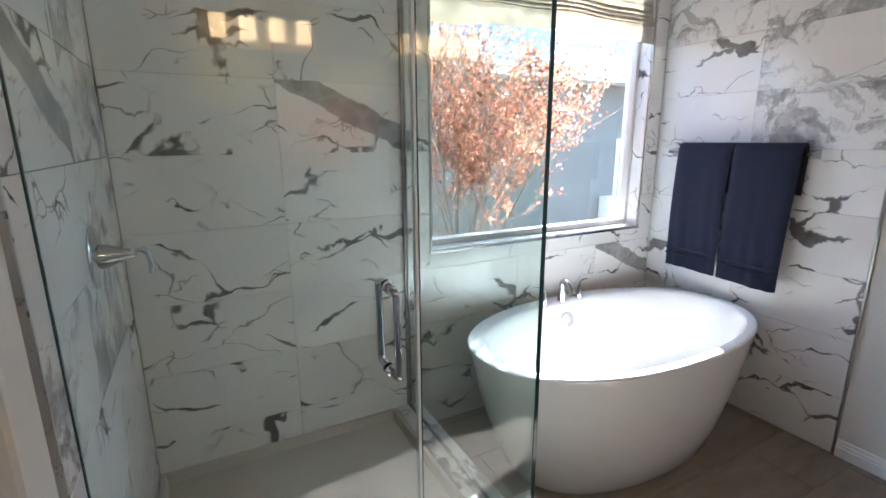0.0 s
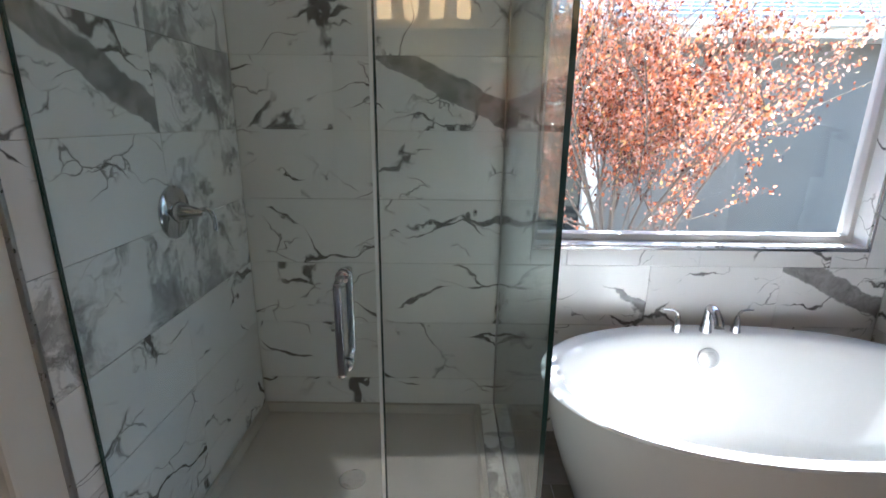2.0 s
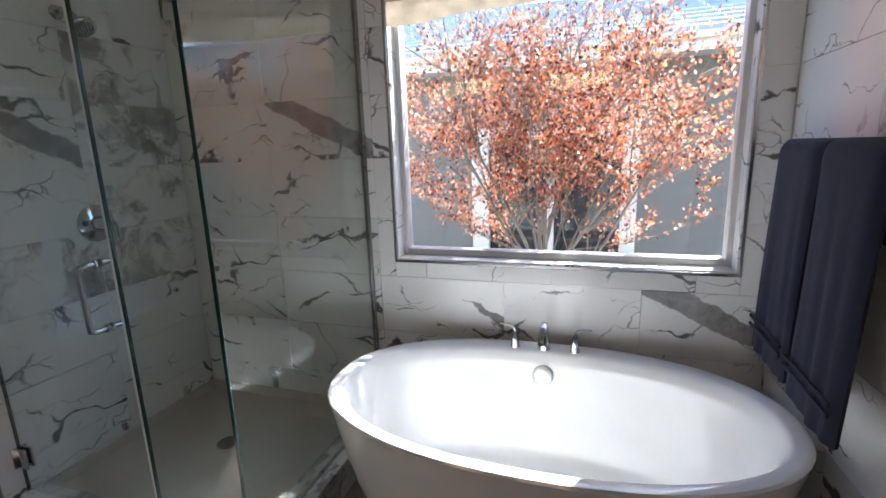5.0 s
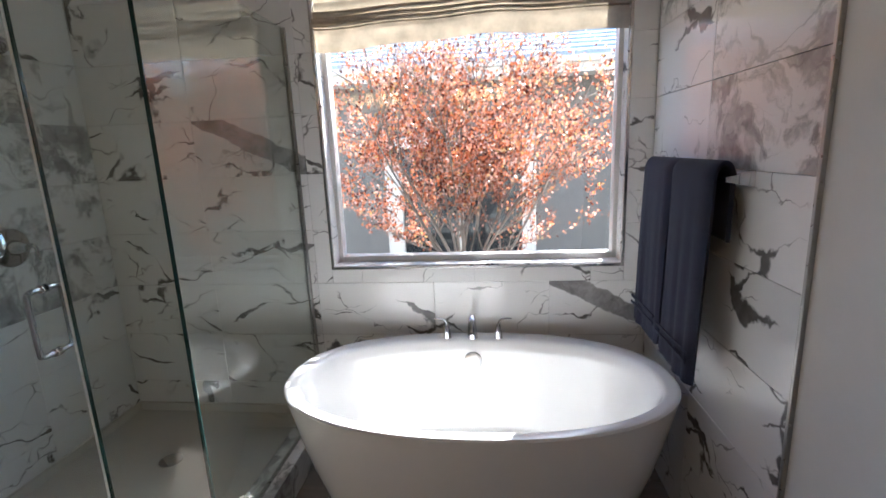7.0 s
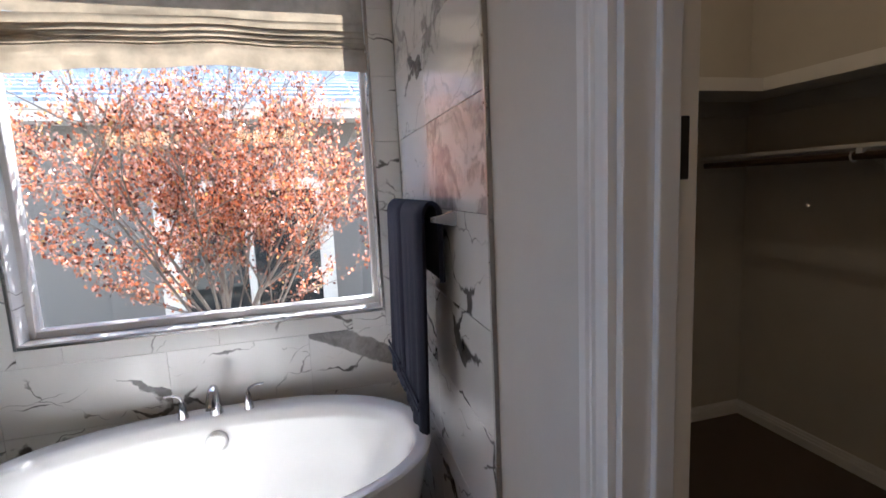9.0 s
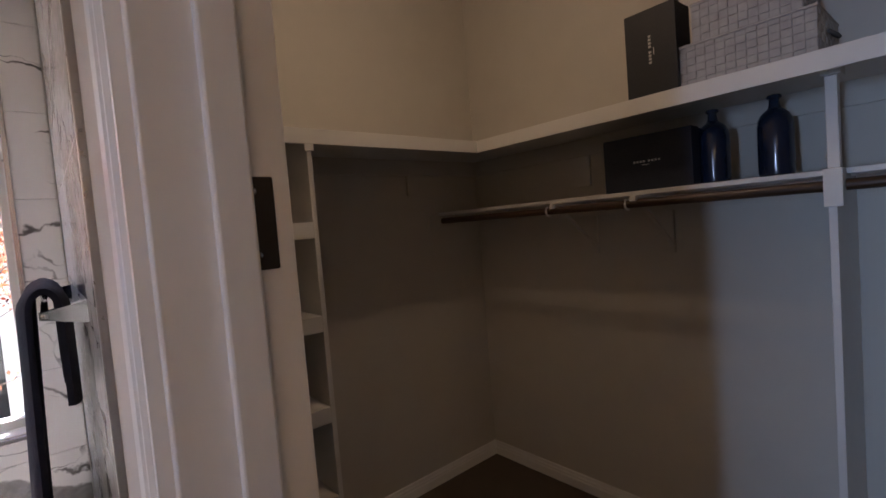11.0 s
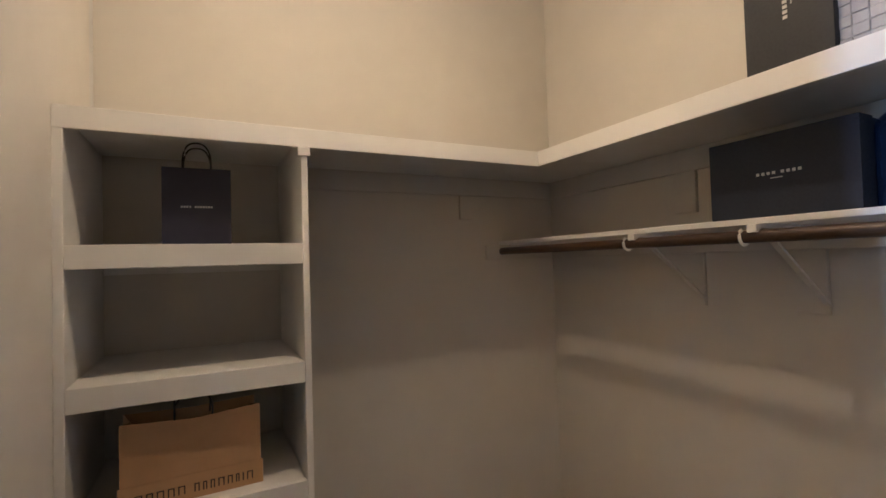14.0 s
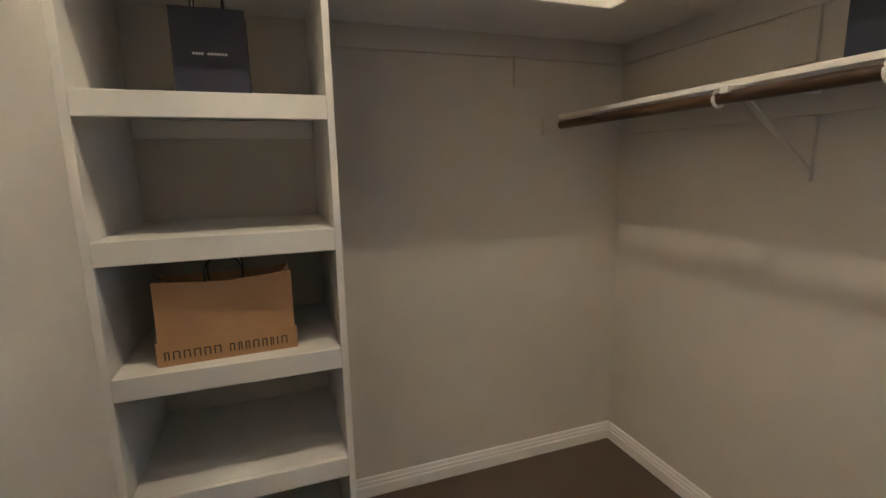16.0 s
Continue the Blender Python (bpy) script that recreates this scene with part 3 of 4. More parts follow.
part("bottom_channel", boxes((SEAM + 0.004, GX - 0.012, GY - 0.009, GY + 0.009, 0.160, 0.167), (GX - 0.009, GX + 0.009, GY + 0.012, NORTH - 0.03, 0.160, 0.167)), M["chrome"], fixed)

door = thing("shower_door", "frameless clear glass shower door with chrome pull, closed", "shower door")
pane_box("door_panel", HINGE_X, SEAM - 0.009, GY - 0.005, GY + 0.005, door, 0.176, GZ1 - 0.004)
part("edge_strip", boxes((SEAM - 0.0085, SEAM - 0.0005, GY - 0.0085, GY + 0.0085, 0.176, GZ1 - 0.004), bevel=0.001), M["seal"], door, "pale vinyl seal strip")
part("hinge_edge", boxes((HINGE_X - 0.004, HINGE_X - 0.0008, GY - 0.006, GY + 0.006, 0.176, GZ1 - 0.004)), M["glass_edge"], door)
for hz in (0.33, 1.905):
    h = part("hinge", boxes((SHOWER + 0.013, SHOWER + 0.072, GY - 0.016, GY - 0.006, hz - 0.045, hz + 0.045), (SHOWER + 0.013, SHOWER + 0.072, GY + 0.006, GY + 0.016, hz - 0.045, hz + 0.045), bevel=0.003), M["chrome"], door, "square chrome glass hinge")
    part("wall_plate", boxes((SHOWER + 0.0112, SHOWER + 0.018, GY - 0.028, GY + 0.028, hz - 0.045, hz + 0.045), bevel=0.002), M["chrome"], h)
HX = 3.005
for side in (-1, 1):
    bm = bmesh.new()
    y0, y1, r = GY + side * 0.006, GY + side * 0.062, 0.022
    tube(bm, smooth_line([(HX, y0, 1.190), (HX, y1 - side * r, 1.190), (HX, y1 - side * 0.006, 1.184), (HX, y1, 1.190 - r), (HX, y1, 0.962 + r), (HX, y1 - side * 0.006, 0.968), (HX, y1 - side * r, 0.962), (HX, y0, 0.962)], 5), 0.0095, 16)
    pull = part("pull", bm, M["chrome"], door, "chrome tubular D-pull", True)
    for z in (0.962, 1.190):
        bm = bmesh.new()
        lathe(bm, [(0.014, 0), (0.0155, 0.002), (0.0155, 0.007), (0.0125, 0.009)], pose(HX, y0, z, 90 if side < 0 else -90))
        part("washer", bm, M["chrome"], pull, "", True)


def shower_valve():
    ob = thing("shower_valve", "chrome shower valve with tapered lever on the marble wall", "shower valve", at=(0, 0, 0))
    m = pose(SHOWER + 0.0115, 1.866, 1.236, 0, 90, 0)
    bm = bmesh.new()
    lathe(bm, [(0.088, 0), (0.088, 0.004), (0.080, 0.010), (0.045, 0.014), (0.040, 0.016)], m, 40)
    part("escutcheon", bm, M["chrome"], ob, "round chrome cover plate", True)
    bm = bmesh.new()
    lathe(bm, [(0.036, 0.014), (0.034, 0.030), (0.022, 0.060), (0.014, 0.085), (0.012, 0.095), (0.008, 0.099)], m, 28)
    part("handle", bm, M["chrome"], ob, "", True)
    bm = bmesh.new()
    tube(bm, smooth_line([(SHOWER + x, 1.866 + y, 1.236 + z) for x, y, z in ((0.098, 0, 0.004), (0.118, 0.002, 0.011), (0.134, 0.004, 0.0), (0.142, 0.005, -0.030), (0.140, 0.006, -0.062))], 4), [0.009] * 8 + [0.008] * 4 + [0.007] * 5, 12)
    part("lever", bm, M["chrome"], ob, "", True)


def shower_head():
    ob = thing("shower_fixture", "chrome wall shower head on a bent arm", "shower head")
    bm = bmesh.new()
    lathe(bm, [(0.030, 0), (0.030, 0.004), (0.016, 0.012)], pose(2.3385, 1.866, 2.16, 0, 90, 0))
    part("flange", bm, M["chrome"], ob, "", True)
    bm = bmesh.new()
    tube(bm, smooth_line([(2.342, 1.866, 2.16), (2.397, 1.863, 2.162), (2.442, 1.861, 2.145), (2.472, 1.858, 2.115)], 5), 0.0085)
    part("arm", bm, M["chrome"], ob, "", True)
    m = look((2.472, 1.858, 2.115), (2.567, 1.841, 1.99))
    bm = bmesh.new()
    lathe(bm, [(0.046, -0.052), (0.052, -0.048), (0.052, -0.036), (0.030, -0.018), (0.014, -0.010), (0.014, 0.008)], m, 30)
    part("head", bm, M["chrome"], ob, "", True)
    bm = bmesh.new()
    for r in (0.012, 0.024, 0.036):
        for k in range(int(r * 500)):
            a = 2 * math.pi * k / int(r * 500)
            lathe(bm, [(0.003, -0.055), (0.003, -0.051)], m @ pose(r * math.cos(a), r * math.sin(a), 0), 6)
    part("nozzles", bm, M["cord"], ob, "dark rubber nozzles")


shower_valve()
shower_head()

# ---- freestanding tub ----
TX, TY, RIM = 4.424, 1.866, 0.643


def tub_ring(a, b, z, cy=0.0, n=64, power=2.25, tip=0.0):
    ring = []
    for k in range(n):
        t = 2 * math.pi * k / n
        c, s = math.cos(t), math.sin(t)
        x = 1.03 * a * math.copysign(abs(c) ** (2 / power), c)
        y = b * math.copysign(abs(s) ** (2 / power), s)
        ring.append((TX + x, TY + cy + y, z + tip * s))
    return ring


def bathtub():
    ob = thing("bathtub", "white oval freestanding acrylic bathtub under the window", "bathtub")
    bm = bmesh.new()
    rows = [(0.60, 0.345, 0.0, 0), (0.615, 0.36, 0.02, 0), (0.66, 0.39, 0.14, 0), (0.715, 0.420, 0.30, 0), (0.760, 0.445, 0.46, 0), (0.787, 0.462, 0.58, 0), (0.795, 0.468, RIM - 0.025, 0),
            (0.797, 0.470, RIM - 0.010, 0), (0.790, 0.464, RIM - 0.002, 0), (0.778, 0.454, RIM, 0),
            (0.745, 0.412, RIM, -0.018), (0.735, 0.400, RIM - 0.004, -0.022), (0.726, 0.390, RIM - 0.016, -0.025), (0.712, 0.378, RIM - 0.06, -0.025), (0.685, 0.355, RIM - 0.18, -0.022),
            (0.650, 0.330, 0.32, -0.018), (0.600, 0.300, 0.22, -0.012), (0.545, 0.262, 0.175, -0.008), (0.46, 0.20, 0.158, 0), (0.20, 0.08, 0.150, 0)]
    rings = [[bm.verts.new(p) for p in tub_ring(a, b, z, cy)] for a, b, z, cy in rows]
    for p, q in zip(rings, rings[1:]):
        for k in range(64):
            bm.faces.new((p[k], p[(k + 1) % 64], q[(k + 1) % 64], q[k]))
    bm.faces.new(rings[-1])
    bm.faces.new(list(reversed(rings[0])))
    part("shell", bm, M["acrylic"], ob, "", True)
    m = pose(4.400, 2.203, 0.540, 78, 0, 0)
    bm = bmesh.new()
    lathe(bm, [(0.045, -0.004), (0.045, 0.006), (0.039, 0.011)], m, 32)
    cover = part("overflow", bm, M["satin"], ob, "round chrome overflow cover with slots", True)
    for k in range(-3, 4):
        w = 0.034 * math.sqrt(max(0.05, 1 - (k / 3.6) ** 2))
        bm = bmesh.new()
        box(bm, -w, w, k * 0.0088 - 0.0014, k * 0.0088 + 0.0014, 0.0108, 0.0118)
        bm.transform(m)
        part("slot", bm, M["trim_metal"], cover)
    bm = bmesh.new()
    lathe(bm, [(0.032, 0), (0.032, 0.004), (0.024, 0.008)], pose(4.400, 1.90, 0.150))
    part("drain", bm, M["chrome"], ob, "", True)


def tub_tap(x, lean):
    ob = thing("bath_tap", "chrome cone tap handle with curved lever on the tub rim", "tap handle", "tub filler taps")
    bm = bmesh.new()
    lathe(bm, [(0.0215, 0), (0.0215, 0.003), (0.0185, 0.020), (0.0125, 0.060), (0.0085, 0.074), (0.005, 0.078)], pose(x, 2.258, RIM), 24)
    part("body", bm, M["chrome"], ob, "", True)
    bm = bmesh.new()
    pts = smooth_line([(x, 2.258, RIM + 0.066), (x + lean * 0.006, 2.259, RIM + 0.088), (x + lean * 0.028, 2.262, RIM + 0.099), (x + lean * 0.068, 2.265, RIM + 0.100)], 4)
    tube(bm, pts, [0.0075 - 0.0003 * i for i in range(len(pts))], 10)
    part("lever", bm, M["chrome"], ob, "", True)


def tub_spout():
    ob = thing("bath_spout", "chrome arched tub spout on the tub rim", "tub spout", "tub filler taps")
    bm = bmesh.new()
    lathe(bm, [(0.0265, 0), (0.0265, 0.003), (0.024, 0.020), (0.020, 0.055), (0.0175, 0.085), (0.0165, 0.098)], pose(4.400, 2.258, RIM), 24)
    part("body", bm, M["chrome"], ob, "", True)
    bm = bmesh.new()
    pts = smooth_line([(4.400, 2.260, RIM + 0.078), (4.400, 2.255, RIM + 0.105), (4.400, 2.235, RIM + 0.118), (4.400, 2.203, RIM + 0.108), (4.400, 2.173, RIM + 0.080), (4.400, 2.163, RIM + 0.055)], 4)
    tube(bm, pts, [0.0165 + 0.0002 * i for i in range(len(pts))], 16)
    part("neck", bm, M["chrome"], ob, "", True)


bathtub()
tub_tap(4.270, -1)
tub_tap(4.531, 1)
tub_spout()


# ---- towels on their bar ----
def towel_bar():
    ob = thing("towel_bar", "flat chrome towel bar fixed to the marble wall", "towel bar")
    bm = bmesh.new()
    box(bm, 5.213, 5.227, 1.50, 2.27, 1.462, 1.474, bevel=0.003)
    part("bar", bm, M["chrome"], ob, "", True)
    for y in (1.515, 2.255):
        bm = bmesh.new()
        vs = [bm.verts.new(p) for p in ((5.211, y - 0.012, 1.462), (5.2895, y - 0.024, 1.445), (5.2895, y + 0.024, 1.445), (5.211, y + 0.012, 1.462),
                                        (5.211, y - 0.012, 1.476), (5.2895, y - 0.024, 1.492), (5.2895, y + 0.024, 1.492), (5.211, y + 0.012, 1.476))]
        for f in ((0, 1, 2, 3), (7, 6, 5, 4), (0, 4, 5, 1), (1, 5, 6, 2), (2, 6, 7, 3), (3, 7, 4, 0)):
            bm.faces.new([vs[i] for i in f])
        part("bracket", bm, M["chrome"], ob, "wedge-shaped chrome bracket")


def towel(y0, y1, zf, zb, seed, flare):
    ob = thing("towel", "folded navy terry towel hanging over the bar", "towel", "navy towels on the bar")
    rnd = random.Random(seed)
    ph = [rnd.uniform(0, 6.28) for _ in range(6)]
    path = []
    for i in range(26):
        path.append((-0.047, zf + (1.475 - zf) * i / 25))
    for i in range(1, 9):
        a = math.pi * i / 9
        path.append((-0.047 * math.cos(a), 1.475 + 0.050 * math.sin(a)))
    for i in range(13):
        path.append((0.047, 1.475 - (1.475 - zb) * i / 12))
    n = 22
    bm = bmesh.new()
    grid = []
    for j, (dx, z) in enumerate(path):
        row = []
        low = max(0.0, (1.475 - z) / (1.475 - zf))
        for k in range(n + 1):
            u = k / n
            w = 0.009 * low * math.sin(9 * u + ph[0]) + 0.005 * low * math.sin(17 * u + ph[1] + 2 * low)
            y = y0 + (y1 - y0) * u + flare * low * (0.5 - u) * 0.10 + 0.004 * math.sin(6 * z + ph[2])
            edge = 1 - 0.35 * (abs(2 * u - 1) ** 8)
            side = -1 if j < 30 else 1
            row.append(bm.verts.new((5.220 + dx * edge + side * abs(w) * (1.0 if j < 30 else 0.4) - 0.010 * low * (j < 30), y, z + 0.004 * math.sin(5 * u + ph[3]) * low)))
        grid.append(row)
    for a, b in zip(grid, grid[1:]):
        for k in range(n):
            bm.faces.new((a[k], a[k + 1], b[k + 1], b[k]))
    bmesh.ops.recalc_face_normals(bm, faces=bm.faces)
    bmesh.ops.solidify(bm, geom=bm.faces[:], thickness=0.013)
    part("cloth", bm, M["towel"], ob, "", True)
    for dz in (0.075, 0.105):
        bm = bmesh.new()
        box(bm, 5.220 - 0.073, 5.220 - 0.066, y0 + 0.010 + 0.05 * flare, y1 - 0.010 - 0.05 * flare, zf + dz, zf + dz + 0.012, bevel=0.002)
        part("border_band", bm, M["towel"], ob, "woven navy border band")


towel_bar()
towel(1.530, 1.860, 0.775, 1.27, 3, 0.15)
towel(1.864, 2.185, 0.785, 1.25, 8, 0.05)

# ---- vanity mirror and lights, seen in the shower glass ----
mirror = tagged(finish("vanity_mirror", boxes((2.45, 5.0, SOUTH + 0.001, SOUTH + 0.007, 1.02, 2.12)), M["mirror"]), "wide frameless vanity mirror on the wall", "mirror")


def vanity_light(x0):
    ob = thing("vanity_light", "four-globe vanity light with opal glass shades, lit", "wall lamp", "vanity lights")
    part("back_plate", boxes((x0 - 0.06, x0 + 0.57, SOUTH + 0.001, SOUTH + 0.022, 2.30, 2.36), bevel=0.004), M["nickel"], ob)
    for k in range(4):
        x = x0 + 0.17 * k
        bm = bmesh.new()
        tube(bm, smooth_line([(x, SOUTH + 0.02, 2.33), (x, SOUTH + 0.08, 2.335), (x, SOUTH + 0.105, 2.31), (x, SOUTH + 0.105, 2.29)], 4), 0.008, 10)
        arm = part("arm", bm, M["nickel"], ob, "", True)
        bm = bmesh.new()
        lathe(bm, [(0.040, -0.06), (0.046, -0.055), (0.046, 0.065), (0.034, 0.070)], pose(x, SOUTH + 0.105, 2.225), 20)
        part("shade", bm, M["globe"], arm, "lit opal glass cylinder", True)


vanity_light(2.83)
vanity_light(4.12)

def toilet():
    ob = thing("toilet", "white porcelain toilet in the small side room", "toilet")
    bm = bmesh.new()
    prof = [(0.11, 0.14, 0.0), (0.11, 0.15, 0.12), (0.15, 0.20, 0.28), (0.18, 0.235, 0.38), (0.185, 0.24, 0.405)]
    rings = [[bm.verts.new((0.85 + a * math.cos(2 * math.pi * k / 28), 1.86 + b * math.sin(2 * math.pi * k / 28), z)) for k in range(28)] for a, b, z in prof]
    for p, q in zip(rings, rings[1:]):
        for k in range(28):
            bm.faces.new((p[k], p[(k + 1) % 28], q[(k + 1) % 28], q[k]))
    bm.faces.new(rings[-1])
    bm.faces.new(list(reversed(rings[0])))
    part("bowl", bm, M["porcelain"], ob, "", True)
    bm = bmesh.new()
    lathe(bm, [(0.185, 0), (0.195, 0.008), (0.195, 0.022), (0.17, 0.032)], Matrix.Translation((0.85, 1.86, 0.407)) @ Matrix.Diagonal((1, 1.25, 1, 1)), 28)
    part("seat_lid", bm, M["porcelain"], ob, "", True)
    part("tank", boxes((0.64, 1.06, 2.12, 2.30, 0.38, 0.76), bevel=0.02), M["porcelain"], ob, "", True)
    part("tank_lid", boxes((0.63, 1.07, 2.11, 2.31, 0.762, 0.79), bevel=0.01), M["porcelain"], ob, "", True)
    part("foot", boxes((0.76, 0.94, 1.94, 2.25, 0.0, 0.38), bevel=0.02), M["porcelain"], ob, "", True)


toilet()

# ---- closet ----
SY, SX, SH0, SH1 = 1.963, 6.966, 1.942, 2.003          # front edges and height of the upper shelf
upper = thing("closet_shelf", "white painted upper shelf running round the closet corner", "shelf")
part("shelf_board", boxes((CX0, CX1 - 0.001, SY + 0.018, CY1 - 0.001, SH1 - 0.020, SH1), bevel=0.001), M["shelf"], upper)
part("shelf_board", boxes((SX + 0.018, CX1 - 0.001, SOUTH + 0.3, SY + 0.017, SH1 - 0.020, SH1), bevel=0.001), M["shelf"], upper)
part("front_edge", boxes((CX0 + 0.001, SX + 0.018, SY, SY + 0.018, SH0, SH1), bevel=0.002), M["shelf"], upper)
part("front_edge", boxes((SX, SX + 0.018, SOUTH + 0.3, SY - 0.0005, SH0, SH1), bevel=0.002), M["shelf"], upper)
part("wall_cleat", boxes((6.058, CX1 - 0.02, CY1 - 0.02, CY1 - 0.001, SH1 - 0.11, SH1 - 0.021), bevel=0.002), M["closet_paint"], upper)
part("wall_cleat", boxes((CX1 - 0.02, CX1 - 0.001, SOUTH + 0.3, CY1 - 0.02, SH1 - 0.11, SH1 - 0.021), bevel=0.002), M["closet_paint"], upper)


def bracket_block(x0, x1, y0, y1, z0, z1, label):
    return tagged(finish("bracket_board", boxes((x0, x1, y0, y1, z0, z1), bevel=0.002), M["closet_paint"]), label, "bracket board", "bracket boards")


tower = thing("shelf_tower", "white painted built-in shelf tower with thick shelf fronts", "shelf unit")
part("side_panel", boxes((CX0 + 0.0005, CX0 + 0.024, SY + 0.002, CY1 - 0.002, 0, SH1 - 0.022), bevel=0.002), M["shelf"], tower)
part("side_panel", boxes((6.034, 6.054, SY + 0.002, CY1 - 0.002, 0, SH1 - 0.022), bevel=0.002), M["shelf"], tower)
part("cap_block", boxes((6.024, 6.062, SY - 0.006, SY + 0.001, SH0 - 0.028, SH0 - 0.001), bevel=0.002), M["shelf"], tower)
for z in (1.640, 1.272, 0.908, 0.545, 0.18):
    b = part("shelf", boxes((CX0 + 0.025, 6.033, SY + 0.020, CY1 - 0.003, z - 0.020, z), bevel=0.001), M["shelf"], tower)
    part("shelf_front", boxes((CX0 + 0.0245, 6.033, SY, SY + 0.0195, z - 0.064, z), bevel=0.002), M["shelf"], b)
    part("back_cleat", boxes((CX0 + 0.026, 6.032, CY1 - 0.02, CY1 - 0.003, z - 0.085, z - 0.021), bevel=0.001), M["shelf"], b)

LX, LZ = 7.115, 1.664                                  # front edge and top of the lower shelf
lower = thing("hanging_shelf", "thin white shelf above the clothes rod", "shelf")
part("shelf_board", boxes((LX, CX1 - 0.001, 0.580, CY1 - 0.001, LZ - 0.018, LZ), bevel=0.002), M["shelf"], lower)
part("shelf_board", boxes((LX, CX1 - 0.001, SOUTH + 0.3, 0.540, LZ - 0.018, LZ), bevel=0.002), M["shelf"], lower)
part("wall_cleat", boxes((CX1 - 0.02, CX1 - 0.001, SOUTH + 0.3, CY1 - 0.02, LZ - 0.09, LZ - 0.019), bevel=0.002), M["closet_paint"], lower)
part("end_cleat", boxes((LX - 0.09, CX1 - 0.021, CY1 - 0.02, CY1 - 0.001, LZ - 0.09, LZ - 0.019), bevel=0.002), M["closet_paint"], lower)
rod = thing("clothes_rod", "dark walnut round clothes rod under the shelf", "clothes rod")
bm = bmesh.new()
tube(bm, [(7.075, 2.40, 1.612), (7.075, 1.2, 1.612), (7.075, 0.585, 1.612)], 0.0175, 20)
part("rod", bm, M["rod"], rod, "", True)
bm = bmesh.new()
tube(bm, [(7.075, 0.535, 1.612), (7.075, SOUTH + 0.3, 1.612)], 0.0175, 20)
part("rod", bm, M["rod"], rod, "", True)


def rod_bracket(y):
    ob = thing("rod_bracket", "white steel shelf bracket hooking the clothes rod", "bracket", "rod brackets")
    part("arm", boxes((7.074, CX1 - 0.021, y - 0.011, y + 0.011, LZ - 0.030, LZ - 0.0185), bevel=0.001), M["shelf"], ob)
    bm = bmesh.new()
    ring = [(7.075 + 0.022 * math.cos(a), y + 0.024, 1.612 + 0.022 * math.sin(a)) for a in [radians(120 + 24 * k) for k in range(9)]]
    tube(bm, ring, 0.0045, 8)
    part("hook", bm, M["trim"], ob, "white steel rod hook")
    part("clip", boxes((7.052, 7.074, y - 0.022, y + 0.004, 1.622, LZ - 0.021), bevel=0.002), M["trim"], ob, "white plastic clip")
    bm = bmesh.new()
    vs = []
    for x, z in ((7.11, LZ - 0.030), (7.125, LZ - 0.030), (CX1 - 0.012, 1.40), (CX1 - 0.024, 1.40)):
        vs += [bm.verts.new((x, y - 0.009, z)), bm.verts.new((x, y + 0.009, z))]
    for f in ((0, 2, 3, 1), (2, 4, 5, 3), (4, 6, 7, 5), (6, 0, 1, 7), (0, 6, 4, 2), (1, 3, 5, 7)):
        bm.faces.new([vs[i] for i in f])
    part("brace", bm, M["closet_paint"], ob, "painted diagonal brace")
    part("back_board", boxes((CX1 - 0.02, CX1 - 0.002, y - 0.0, y + 0.088, 1.372, LZ - 0.091), bevel=0.002), M["closet_paint"], ob, "painted wall board")


for y in (1.60, 1.205):
    rod_bracket(y)
for x, y in ((6.92, CY1),):
    bracket_block(x - 0.038, x + 0.038, CY1 - 0.019, CY1 - 0.002, 1.775, SH1 - 0.111, "painted board under the shelf on the closet wall")
bracket_block(CX1 - 0.019, CX1 - 0.002, 1.620, 1.715, 1.731, SH1 - 0.111, "painted board under the shelf on the closet wall")

divider = thing("closet_divider", "white upright divider carrying shelf and rod", "shelf divider")
part("panel", boxes((7.10, CX1 - 0.021, 0.562, 0.584, 0, LZ - 0.02), bevel=0.002), M["shelf"], divider)
part("upright", boxes((7.075, 7.110, 0.548, 0.579, LZ + 0.001, SH1 - 0.022), bevel=0.003), M["shelf"], divider)
part("block", boxes((7.055, 7.110, 0.540, 0.588, 1.548, LZ + 0.0005), bevel=0.003), M["shelf"], divider)
part("block", boxes((7.055, 7.120, 0.536, 0.586, SH1 - 0.060, SH1 - 0.0215), bevel=0.003), M["shelf"], divider)

# lamp on the closet ceiling
cl = thing("ceiling_light", "small round flush ceiling light, lit", "ceiling lamp")
bm = bmesh.new()
lathe(bm, [(0.09, -0.020), (0.11, -0.016), (0.115, 0.0)], pose(6.185, 1.336, CEIL - 0.001), 30)
part("base", bm, M["trim"], cl, "", True)
bm = bmesh.new()
lathe(bm, [(0.012, -0.055), (0.022, -0.045), (0.020, -0.021)], pose(6.185, 1.336, CEIL - 0.001), 20)
part("bulb", bm, M["globe"], cl, "", True)


def print_bars(parent, rows, m, material):
    """Plain bars standing for printed lettering, in the local x-z plane of m."""
    for x0, x1, z0, z1 in rows:
        bm = bmesh.new()
        box(bm, x0, x1, -0.0008, 0.0002, z0, z1)
        bm.transform(m)
        part("print", bm, material, parent, "small printed lettering")


